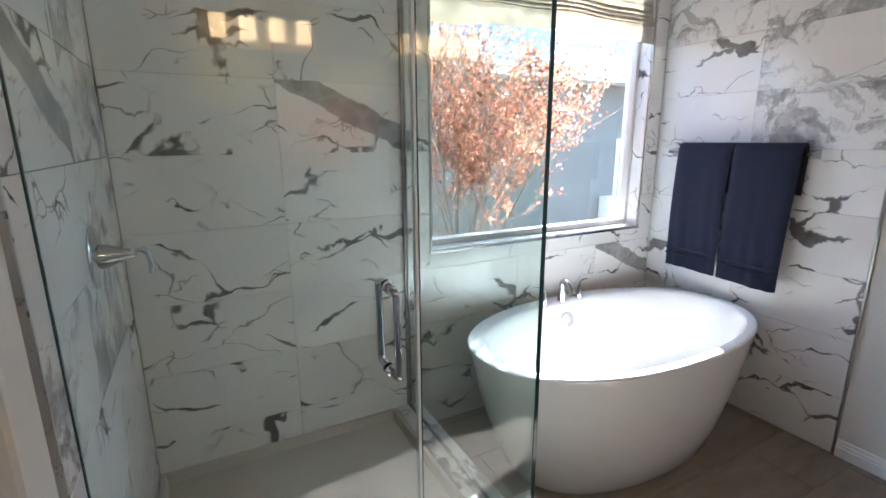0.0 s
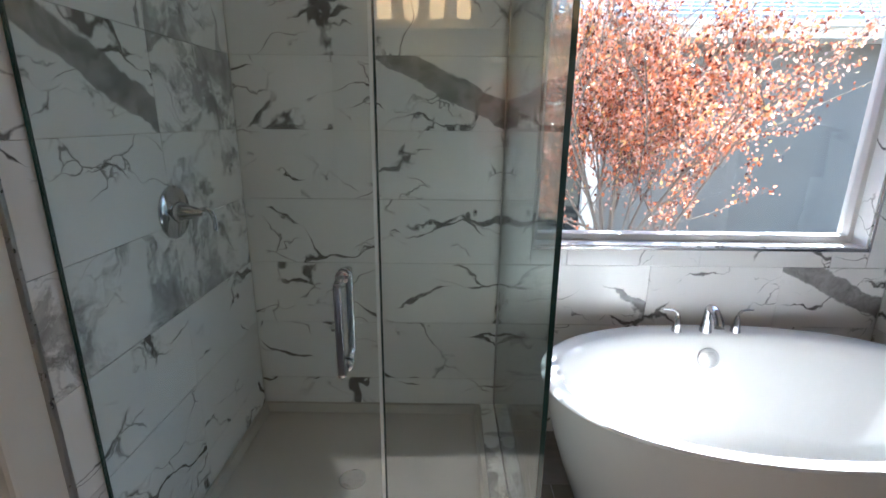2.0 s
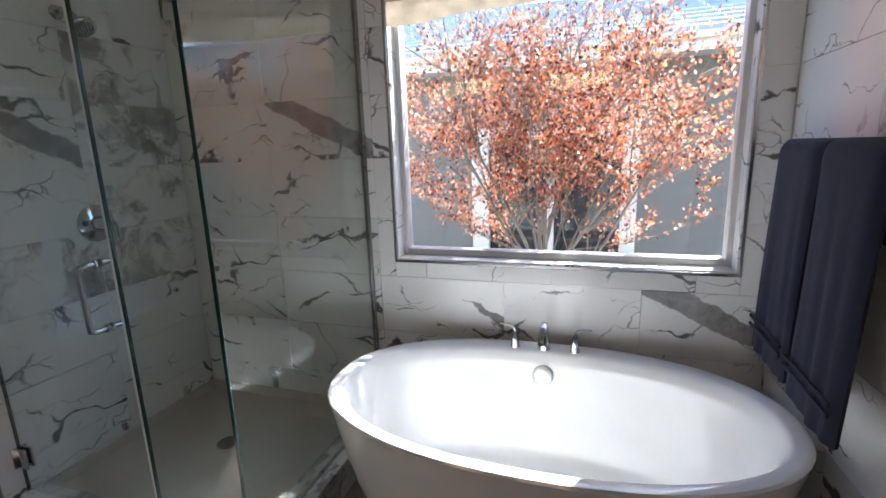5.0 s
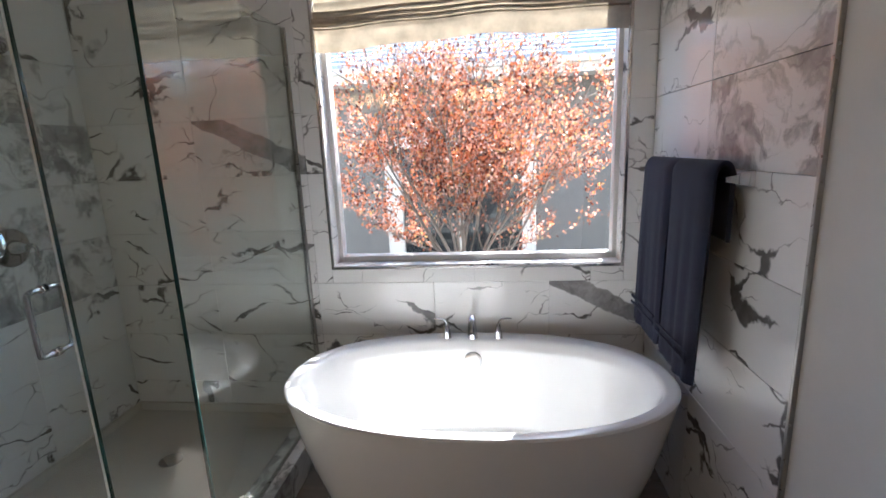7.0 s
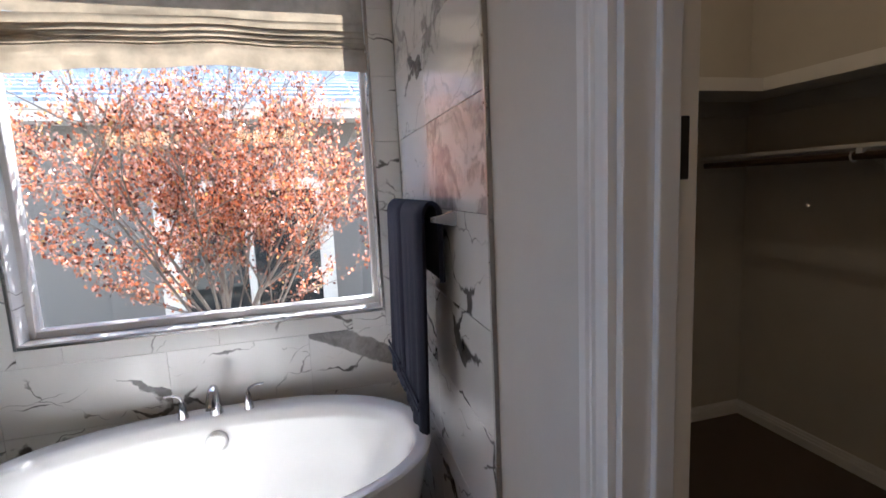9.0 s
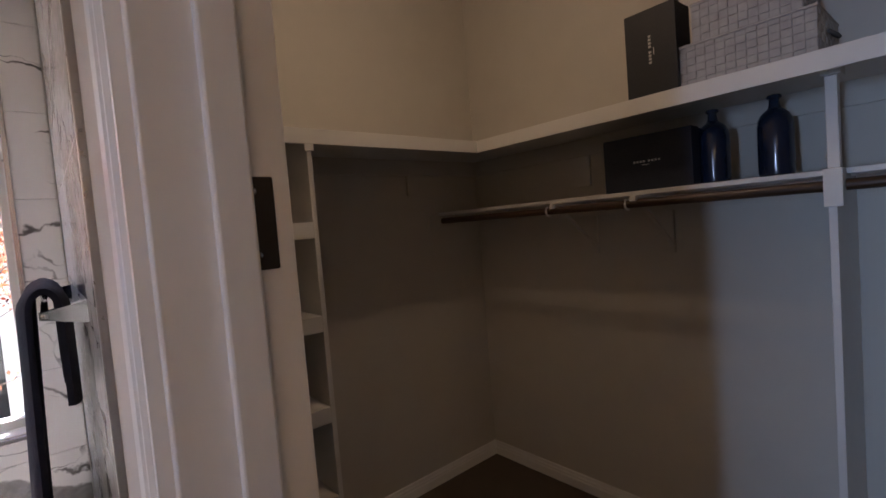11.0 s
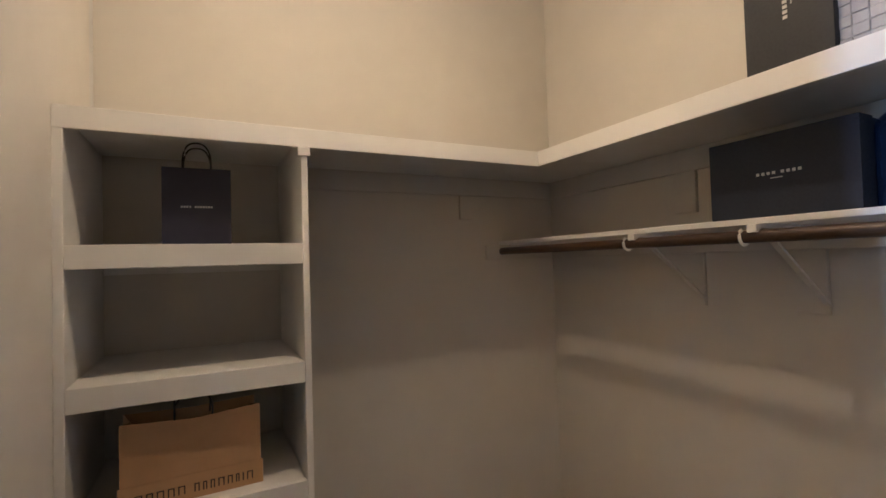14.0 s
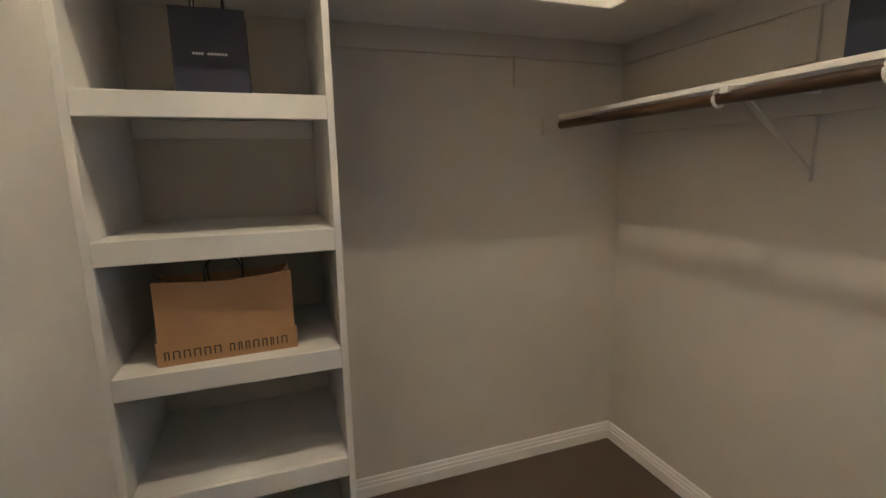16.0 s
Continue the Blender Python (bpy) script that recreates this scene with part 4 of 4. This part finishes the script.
def shoe_box(name, x0, y0, sx, sy, sz, z, turn, material, label, lid):
    """A lidded card box; its face is the local -y side."""
    ob = thing(name, label, "box", "shoe boxes")
    m = pose(x0, y0, z, 0, 0, turn)
    bm = bmesh.new()
    box(bm, -sx / 2 + 0.002, sx / 2 - 0.002, 0.002, sy - 0.002, 0, sz - 0.004, bevel=0.0015)
    bm.transform(m)
    part("carton", bm, material, ob)
    bm = bmesh.new()
    if lid == "top":
        box(bm, -sx / 2, sx / 2, 0, sy, sz - 0.055, sz, bevel=0.002)
    else:
        box(bm, -sx / 2, sx / 2, 0, sy * 0.30, 0.0008, sz, bevel=0.002)
    bm.transform(m)
    part("lid", bm, material, ob)
    return ob, m


# navy box lying on the lower shelf, black box standing on the upper one
ob, m = shoe_box("shoe_box", 7.125, 1.168, 0.365, 0.23, 0.225, LZ + 0.0005, -90, M["navybox"], "navy card shoe box lying on the lower shelf", "front")
print_bars(ob, [(-0.050 + 0.0135 * i, -0.042 + 0.0135 * i, 0.113, 0.121) for i in range(4)] + [(0.012 + 0.0135 * i, 0.020 + 0.0135 * i, 0.113, 0.121) for i in range(4)] + [(-0.014, 0.016, 0.102, 0.1045)], m, M["ink"])
ob, m = shoe_box("shoe_box", 7.000, 1.066, 0.192, 0.12, 0.318, SH1 + 0.0005, -92, M["shoebox"], "black card shoe box standing on end on the upper shelf", "front")
print_bars(ob, [(-0.006, 0.004, 0.118 + 0.0125 * i, 0.126 + 0.0125 * i) for i in range(4)] + [(-0.006, 0.004, 0.176 + 0.0125 * i, 0.184 + 0.0125 * i) for i in range(4)] + [(0.012, 0.0145, 0.148, 0.174)], m, M["ink"])


def woven_box(x0, y0, sx, sy, z, h, label):
    """A lidded box of flat woven straps; sx along the shelf (world y), sy its depth."""
    ob = thing("woven_basket", label, "basket", "stacked woven baskets")
    m = pose(x0, y0, z, 0, 0, -90)
    bm = bmesh.new()
    box(bm, -sx / 2 + 0.004, sx / 2 - 0.004, 0.004, sy - 0.004, 0, h - 0.002)
    bm.transform(m)
    part("body", bm, M["basket"], ob)
    cell = 0.030
    for face in range(2):
        length = sx if face == 0 else sy
        n, rows = max(3, round(length / cell)), max(3, round(h / 0.026))
        w, hh = length / n, h / rows
        for r in range(rows):
            for k in range(n):
                out = 0.0036 if (k + r) % 2 == 0 else 0.0018
                bm = bmesh.new()
                u0, u1 = k * w + 0.0002, (k + 1) * w - 0.0002
                z0, z1 = r * hh + 0.0002, (r + 1) * hh - 0.0002
                if face == 0:
                    box(bm, -sx / 2 + u0, -sx / 2 + u1, -out + 0.003, 0.006, z0, z1, bevel=0.0015, seg=1)
                else:
                    box(bm, sx / 2 - 0.006, sx / 2 - 0.003 + out, u0, u1, z0, z1, bevel=0.0015, seg=1)
                bm.transform(m)
                part("strap", bm, M["basket"], ob)
    bm = bmesh.new()
    box(bm, -sx / 2 - 0.003, sx / 2 + 0.003, -0.004, sy, h - 0.010, h, bevel=0.003)
    bm.transform(m)
    part("rim", bm, M["basket"], ob)
    bm = bmesh.new()
    tube(bm, smooth_line([(sx / 2 + 0.002, sy * 0.4, h * 0.62), (sx / 2 + 0.022, sy * 0.45, h * 0.50), (sx / 2 + 0.022, sy * 0.55, h * 0.50), (sx / 2 + 0.002, sy * 0.6, h * 0.62)], 4), 0.006, 8)
    bm.transform(m)
    part("loop_handle", bm, M["basket_dark"], ob, "dark leather loop")


woven_box(7.015, 0.778, 0.400, 0.30, SH1 + 0.0005, 0.148, "large grey woven strap basket at the foot of a stack")
woven_box(7.040, 0.775, 0.318, 0.25, SH1 + 0.1495, 0.140, "middle grey woven strap basket of a stack")
woven_box(7.062, 0.762, 0.258, 0.21, SH1 + 0.2905, 0.120, "small grey woven strap basket on top of a stack")


def bottle(y, r, h, label):
    ob = thing("bottle", label, "bottle", "dark bottles on the shelf")
    bm = bmesh.new()
    m = pose(7.240, y, LZ + 0.0005)
    lathe(bm, [(r * 0.80, 0), (r * 0.97, 0.006), (r, 0.016), (r, h * 0.62), (r * 0.95, h * 0.70), (r * 0.80, h * 0.765), (r * 0.55, h * 0.81), (r * 0.37, h * 0.84)], m, 32)
    part("body", bm, M["bottle"], ob, "", True)
    bm = bmesh.new()
    lathe(bm, [(r * 0.37, h * 0.841), (r * 0.31, h * 0.88), (r * 0.29, h * 0.949)], m, 28)
    part("neck", bm, M["bottle"], ob, "", True)
    bm = bmesh.new()
    lathe(bm, [(r * 0.30, h * 0.950), (r * 0.40, h * 0.955), (r * 0.42, h * 0.972), (r * 0.40, h * 0.99), (r * 0.34, h), (r * 0.24, h * 0.998), (r * 0.22, h * 0.96)], m, 28)
    part("lip", bm, M["bottle"], ob, "rounded bottle lip", True)


bottle(0.950, 0.055, 0.283, "dark blue glazed ceramic bottle beside the shoe box")
bottle(0.748, 0.055, 0.288, "dark blue glazed ceramic bottle near the divider")


def paper_bag(name, cx, cy, w, d, h, z, turn, material, label, cord_h, lean=0.0, slump=0.0):
    ob = thing(name, label, "paper bag", "shopping bags on the shelves")
    m = pose(cx, cy, z, 0, 0, turn)
    bm = bmesh.new()
    rows = []
    for k, zz in enumerate((0, h * 0.28, h * 0.65, h)):
        f = k / 3
        pin = d * 0.18 * f
        row = [(-w / 2, -d / 2 + pin * 0.3), (0, -d / 2 + pin * 0.3), (w / 2, -d / 2 + pin * 0.3), (w / 2 - pin * 0.8, 0), (w / 2, d / 2 - pin), (0, d / 2 - pin), (-w / 2, d / 2 - pin), (-w / 2 + pin * 0.8, 0)]
        drop = [0, slump * f, 0, slump * f, 0, slump * 0.6 * f, 0, slump * f]
        rows.append([bm.verts.new(m @ Vector((x + lean * f, y, zz - dz))) for (x, y), dz in zip(row, drop)])
    for a, b in zip(rows, rows[1:]):
        for k in range(8):
            bm.faces.new((a[k], a[(k + 1) % 8], b[(k + 1) % 8], b[k]))
    bm.faces.new(list(reversed(rows[0])))
    bmesh.ops.recalc_face_normals(bm, faces=bm.faces)
    bmesh.ops.solidify(bm, geom=bm.faces[:], thickness=0.0012)
    part("bag", bm, material, ob)
    grip = min(0.20 * w, 0.048)
    for y in (-d * 0.40, d * 0.30):
        bm = bmesh.new()
        tube(bm, smooth_line([(-grip + lean, y, h - 0.03), (-grip + lean, y, h + cord_h * 0.5), (-grip * 0.5 + lean, y, h + cord_h), (grip * 0.5 + lean, y, h + cord_h), (grip + lean, y, h + cord_h * 0.5), (grip + lean, y, h - 0.03)], 4), 0.0026, 8)
        bm.transform(m)
        part("handle", bm, M["cord"], ob, "black twisted cord handle", True)
    return ob, m


ob, m = paper_bag("paper_bag", 5.742, 2.150, 0.192, 0.10, 0.243, 1.6405, 0, M["bag_navy"], "small dark navy paper bag with cord handles", 0.075)
print_bars(ob, [(-0.045 + 0.0075 * i, -0.040 + 0.0075 * i, 0.118, 0.124) for i in range(12) if i != 4], m @ pose(0, -0.0495, 0), M["ink"])
ob, m = paper_bag("paper_bag", 5.722, 2.095, 0.362, 0.15, 0.238, 0.9085, 3, M["kraft"], "brown kraft paper shopping bag with dark printed lettering", 0.052, 0.0, 0.014)
part("cuff", (lambda b: (b.transform(m), b)[1])(boxes((-0.186, 0.186, -0.0775, -0.0757, 0.0, 0.070))), M["kraft"], ob)
X = -0.168
for wide in (0.017, 0.022, 0.021, 0.022, 0.021, 0.022, 0.0, 0.018, 0.015, 0.016, 0.021, 0.018, 0.014, 0.008, 0.021):
    if wide:
        print_bars(ob, [(X, X + 0.0035, 0.018, 0.042), (X + wide - 0.0075, X + wide - 0.004, 0.018, 0.042)] + ([(X, X + wide - 0.004, 0.039, 0.042)] if wide > 0.012 else []), m @ pose(0, -0.0782, 0), M["ink_dark"])
    X += wide + 0.0045 if wide else 0.014

# ---- outdoors ----
ground = tagged(finish("ground", boxes((-300, 300, 2.62, 600, -0.5, -0.25)), M["gravel"]), "pale gravel side yard", "ground", kind="structure")
HY, HZ = 6.0, -0.25
house = thing("neighbour_house", "grey stucco neighbour house with slate-blue tile roof", "house")
hw = part("wall", boxes((-4, 3.13, HY, HY + 0.2, HZ, 2.42), (5.05, 8.85, HY, HY + 0.2, HZ, 2.42), (3.13, 5.05, HY, HY + 0.2, 1.75, 2.42), (9.35, 16, HY, HY + 0.2, HZ, 2.42), (8.85, 9.35, HY, HY + 0.2, 1.55, 2.42), (8.85, 9.35, HY, HY + 0.2, HZ, 0.35)), M["stucco"], house)
part("eave", boxes((-4.2, 16, HY - 0.45, HY + 0.1, 2.38, 2.44)), M["fascia"], house)
part("fascia", boxes((-4.2, 16, HY - 0.47, HY - 0.44, 2.36, 2.52), bevel=0.005), M["fascia"], house)
part("gutter", boxes((-4.2, 16, HY - 0.54, HY - 0.47, 2.46, 2.53), bevel=0.012), M["fascia"], house)
bm = bmesh.new()
for r in range(16):
    y0, z0 = HY - 0.52 + r * 0.30, 2.53 + r * 0.105
    for k in range(50):
        x0 = -4.2 + 0.40 * k
        vs = [bm.verts.new(p) for p in ((x0 + 0.004, y0, z0 + 0.045), (x0 + 0.396, y0, z0 + 0.045), (x0 + 0.396, y0 + 0.34, z0 + 0.125), (x0 + 0.004, y0 + 0.34, z0 + 0.125), (x0 + 0.004, y0, z0), (x0 + 0.396, y0, z0))]
        bm.faces.new(vs[:4])
        bm.faces.new((vs[4], vs[5], vs[1], vs[0]))
roof_tiles = part("roof", bm, M["roof"], house, "rows of flat slate-blue roof tiles")
roof_tiles["kind"] = "stuff"
slider = part("patio_door", boxes((3.13, 3.34, HY - 0.03, HY + 0.1, HZ, 1.75), (4.88, 5.05, HY - 0.03, HY + 0.1, HZ, 1.75), (3.34, 4.88, HY - 0.03, HY + 0.1, 1.62, 1.75), (4.05, 4.13, HY - 0.01, HY + 0.1, HZ, 1.62), bevel=0.004), M["fascia"], house, "cream framed patio door")
part("glass", boxes((3.34, 4.88, HY + 0.05, HY + 0.06, HZ, 1.62)), M["dark_glass"], slider)
win = part("window", boxes((8.85, 8.93, HY - 0.02, HY + 0.1, 0.35, 1.55), (9.27, 9.35, HY - 0.02, HY + 0.1, 0.35, 1.55), (8.93, 9.27, HY - 0.02, HY + 0.1, 1.47, 1.55), (8.93, 9.27, HY - 0.02, HY + 0.1, 0.35, 0.43), bevel=0.003), M["fascia"], house)
part("glass", boxes((8.93, 9.27, HY + 0.05, HY + 0.06, 0.43, 1.47)), M["dark_glass"], win)
ac = thing("meter_box", "pale metal utility box on the house wall", "utility box")
part("cabinet", boxes((8.55, 8.82, HY - 0.20, HY - 0.001, -0.25, 0.62), bevel=0.01), M["fascia"], ac)


def tree():
    """A many-stemmed plum tree: limbs rising in a fan, forking twice, with small leaves along the twigs."""
    rnd = random.Random(12)
    ob = thing("plum_tree", "copper-red ornamental plum tree with many thin stems", "tree")
    base = Vector((4.30, 3.28, -0.26))
    wood_bm = bmesh.new()
    twigs = []

    def limb(p, d, length, r, depth, bend):
        n = 7
        pts, q, v = [p.copy()], p.copy(), d.normalized()
        for i in range(n):
            v = (v + Vector((rnd.gauss(0, 0.07), rnd.gauss(0, 0.07), bend + rnd.gauss(0, 0.03)))).normalized()
            q = q + v * (length / n)
            q.y = max(q.y, 2.82)
            pts.append(q.copy())
        tube(wood_bm, pts, [r * (1 - 0.75 * i / n) for i in range(n + 1)], 8 if depth < 2 else 5)
        if depth >= 1:
            twigs.append((pts, depth))
        if depth < 3:
            for i in range({0: 7, 1: 5, 2: 3}[depth]):
                f = rnd.uniform(0.28, 0.97)
                s = pts[min(n, int(f * n))]
                side = Vector((rnd.gauss(0, 1), rnd.gauss(0, 0.9), rnd.gauss(0.25, 0.5))).normalized()
                limb(s, v * 0.75 + side * 0.75, length * rnd.uniform(0.36, 0.60), r * 0.42, depth + 1, 0.03)

    tube(wood_bm, [base, base + Vector((0, 0, 0.5)), base + Vector((0.02, 0, 0.85))], [0.055, 0.048, 0.050], 12)
    top = base + Vector((0.0, 0, 0.72))
    for k in range(12):
        a = 2 * math.pi * k / 12 + rnd.uniform(-0.2, 0.2)
        spread = rnd.uniform(0.15, 0.80)
        limb(top + Vector((rnd.uniform(-0.05, 0.05), rnd.uniform(-0.05, 0.05), rnd.uniform(-0.1, 0.15))), Vector((math.cos(a) * spread, math.sin(a) * spread * 0.75, 1.0)), rnd.uniform(1.45, 2.05), rnd.uniform(0.010, 0.017), 0, 0.01)
    tagged(part("branchwork", wood_bm, M["bark"], ob, "thin grey stems and twigs", True), kind="stuff")
    verts, faces = [], []
    for pts, depth in twigs:
        count = {1: 30, 2: 32, 3: 26}[depth]
        for _ in range(count):
            i = rnd.randrange(1, len(pts))
            f = rnd.random()
            p = pts[i - 1].lerp(pts[i], f) + Vector((rnd.gauss(0, 0.020), rnd.gauss(0, 0.020), rnd.gauss(0, 0.020)))
            if p.y < 2.84 or rnd.random() < (p.z - 1.62) / 0.80:
                continue
            s = rnd.uniform(0.006, 0.0145)
            e = Euler((rnd.uniform(0, 6.28), rnd.uniform(0, 6.28), rnd.uniform(0, 6.28))).to_matrix()
            b = len(verts)
            for q in ((-1.1, 0, 0), (-0.15, -0.78, 0.16), (1.2, 0, -0.1), (-0.15, 0.78, 0.16), (-0.1, 0, -0.05)):
                verts.append(tuple(p + e @ (Vector(q) * s)))
            faces += [(b, b + 1, b + 4), (b + 1, b + 2, b + 4), (b + 2, b + 3, b + 4), (b + 3, b, b + 4)]
    me = bpy.data.meshes.new("crown")
    me.from_pydata(verts, [], faces)
    me.materials.append(M["leaf"])
    crown = new("crown", me)
    crown.parent = ob
    tagged(crown, "small copper, pink and orange leaves", kind="stuff")


tree()

# ---- tiles of walls and floor ----
ROW, GAP, THICK = 0.2985, 0.0008, 0.010
cache = {}


def tile_mesh(w, h, material):
    key = (round(w, 3), round(h, 3), material.name)
    if key not in cache:
        bm = bmesh.new()
        box(bm, 0, w, 0, THICK, 0, h)
        top = [e for e in bm.edges if all(v.co.y < 0.001 for v in e.verts)]
        bmesh.ops.bevel(bm, geom=top, offset=0.0008, segments=1, affect="EDGES")
        me = bpy.data.meshes.new("tile")
        bm.to_mesh(me)
        bm.free()
        me.materials.append(material)
        cache[key] = me
    return cache[key]


rt = random.Random(5)


def tile_wall(parent, cuts, rows, place, hole=None, cloudy={}):
    """Tiles between the cuts along the wall and the rows up it; place turns (along, height) into a pose. hole: (a0, a1, z0, z1) left free."""
    for i, (a0, a1) in enumerate(zip(cuts, cuts[1:])):
        for j, (z0, z1) in enumerate(zip(rows, rows[1:])):
            pieces = [(a0, a1, z0, z1)]
            if hole:
                h0, h1, k0, k1 = hole
                if a1 > h0 + 0.001 and a0 < h1 - 0.001 and z1 > k0 + 0.001 and z0 < k1 - 0.001:
                    pieces = []
                    if a0 < h0 - 0.003:
                        pieces.append((a0, h0, z0, z1))
                    if a1 > h1 + 0.003:
                        pieces.append((h1, a1, z0, z1))
                    m0, m1 = max(a0, h0), min(a1, h1)
                    if z0 < k0 - 0.003:
                        pieces.append((m0, m1, z0, k0))
                    if z1 > k1 + 0.003:
                        pieces.append((m0, m1, k1, z1))
            for p0, p1, q0, q1 in pieces:
                if p1 - p0 < 0.012 or q1 - q0 < 0.012:
                    continue
                mat = M[cloudy.get((i, j), "marble_a")]
                ob = new("tile", tile_mesh(p1 - p0 - 2 * GAP, q1 - q0 - 2 * GAP, mat))
                ob.parent = parent
                ob.matrix_world = place(p0 + GAP, q0 + GAP)


rows = [round(ROW * k, 4) for k in range(11)] + [CEIL]
CUTS = [SHOWER + 0.012, 2.938, 3.545, 3.80, 4.41, 5.01, EAST - 0.012]
LOW = [SHOWER + 0.012, 2.938, 3.545, 4.19, 4.80, EAST - 0.012]
HOLE = (WX0 - 0.010, WX1 + 0.010, WZ0 - 0.010, WZ1)
tile_wall(wall_north, LOW, rows[:4], lambda a, z: pose(a, NORTH - 0.0101, z), HOLE, {(4, 2): "marble_c"})
tile_wall(wall_north, CUTS, rows[3:], lambda a, z: pose(a, NORTH - 0.0101, z), HOLE, {(1, 2): "marble_c"})
SIDE = {5: "marble_c"}
for j, (z0, z1) in enumerate(zip(rows, rows[1:])):
    for y0, y1, cloudy in ((1.290, 1.858, j in (3,)), (1.858, NORTH - 0.0105, j in (3, 4, 5, 6, 8))):
        ob = new("tile", tile_mesh(y1 - y0 - 2 * GAP, z1 - z0 - 2 * GAP, M["marble_b" if cloudy else SIDE.get(j, "marble_a") if y0 < 1.5 else "marble_a"]))
        ob.parent = wall_shower
        ob.matrix_world = pose(SHOWER + 0.0101, y0 + GAP, z0 + GAP, 0, 0, 90)
    for y0, y1, cloudy in ((1.228, 1.830, j in (5, 6, 7)), (1.830, NORTH - 0.0105, j in (7, 8))):
        ob = new("tile", tile_mesh(y1 - y0 - 2 * GAP, z1 - z0 - 2 * GAP, M["marble_b" if cloudy else "marble_a"]))
        ob.parent = wall_east
        ob.matrix_world = pose(EAST - 0.0101, y1 - GAP, z0 + GAP, 0, 0, -90)
structure("trim_towel_wall", boxes((EAST - 0.013, EAST + 0.002, 1.215, 1.227, 0, CEIL), bevel=0.002), M["trim_metal"], "dark metal edge strip beside the tiles", "trim")
structure("trim_shower_wall", boxes((SHOWER - 0.002, SHOWER + 0.013, 1.277, 1.289, 0, CEIL), bevel=0.002), M["trim_metal"], "dark metal edge strip beside the tiles", "trim")

# floor tiles, laid in staggered rows across the room
fw, fl = 0.305, 0.61
fcache = {}


def floor_piece(w, d):
    key = (round(w, 3), round(d, 3))
    if key not in fcache:
        me = bpy.data.meshes.new("floor_tile")
        bm = bmesh.new()
        box(bm, 0.0015, w - 0.0015, 0.0015, d - 0.0015, -0.008, 0.0)
        bmesh.ops.bevel(bm, geom=[e for e in bm.edges if all(v.co.z > -0.001 for v in e.verts)], offset=0.001, segments=1, affect="EDGES")
        bm.to_mesh(me)
        bm.free()
        me.materials.append(M["tile_floor"])
        fcache[key] = me
    return fcache[key]


for r in range(12):
    for k in range(-1, 10):
        x = k * fl + (0.305 if r % 2 else 0.0) - 0.25
        y = -1.0 + r * fw
        x0, x1, y1 = max(x, WEST - 0.1), min(x + fl, EAST + 0.058), min(y + fw, 2.48)
        if x1 - x0 < 0.02 or y1 - y < 0.02:
            continue
        ob = new("tile", floor_piece(x1 - x0, y1 - y))
        ob.parent = floor_bath
        ob.location = (x0, y, 0)
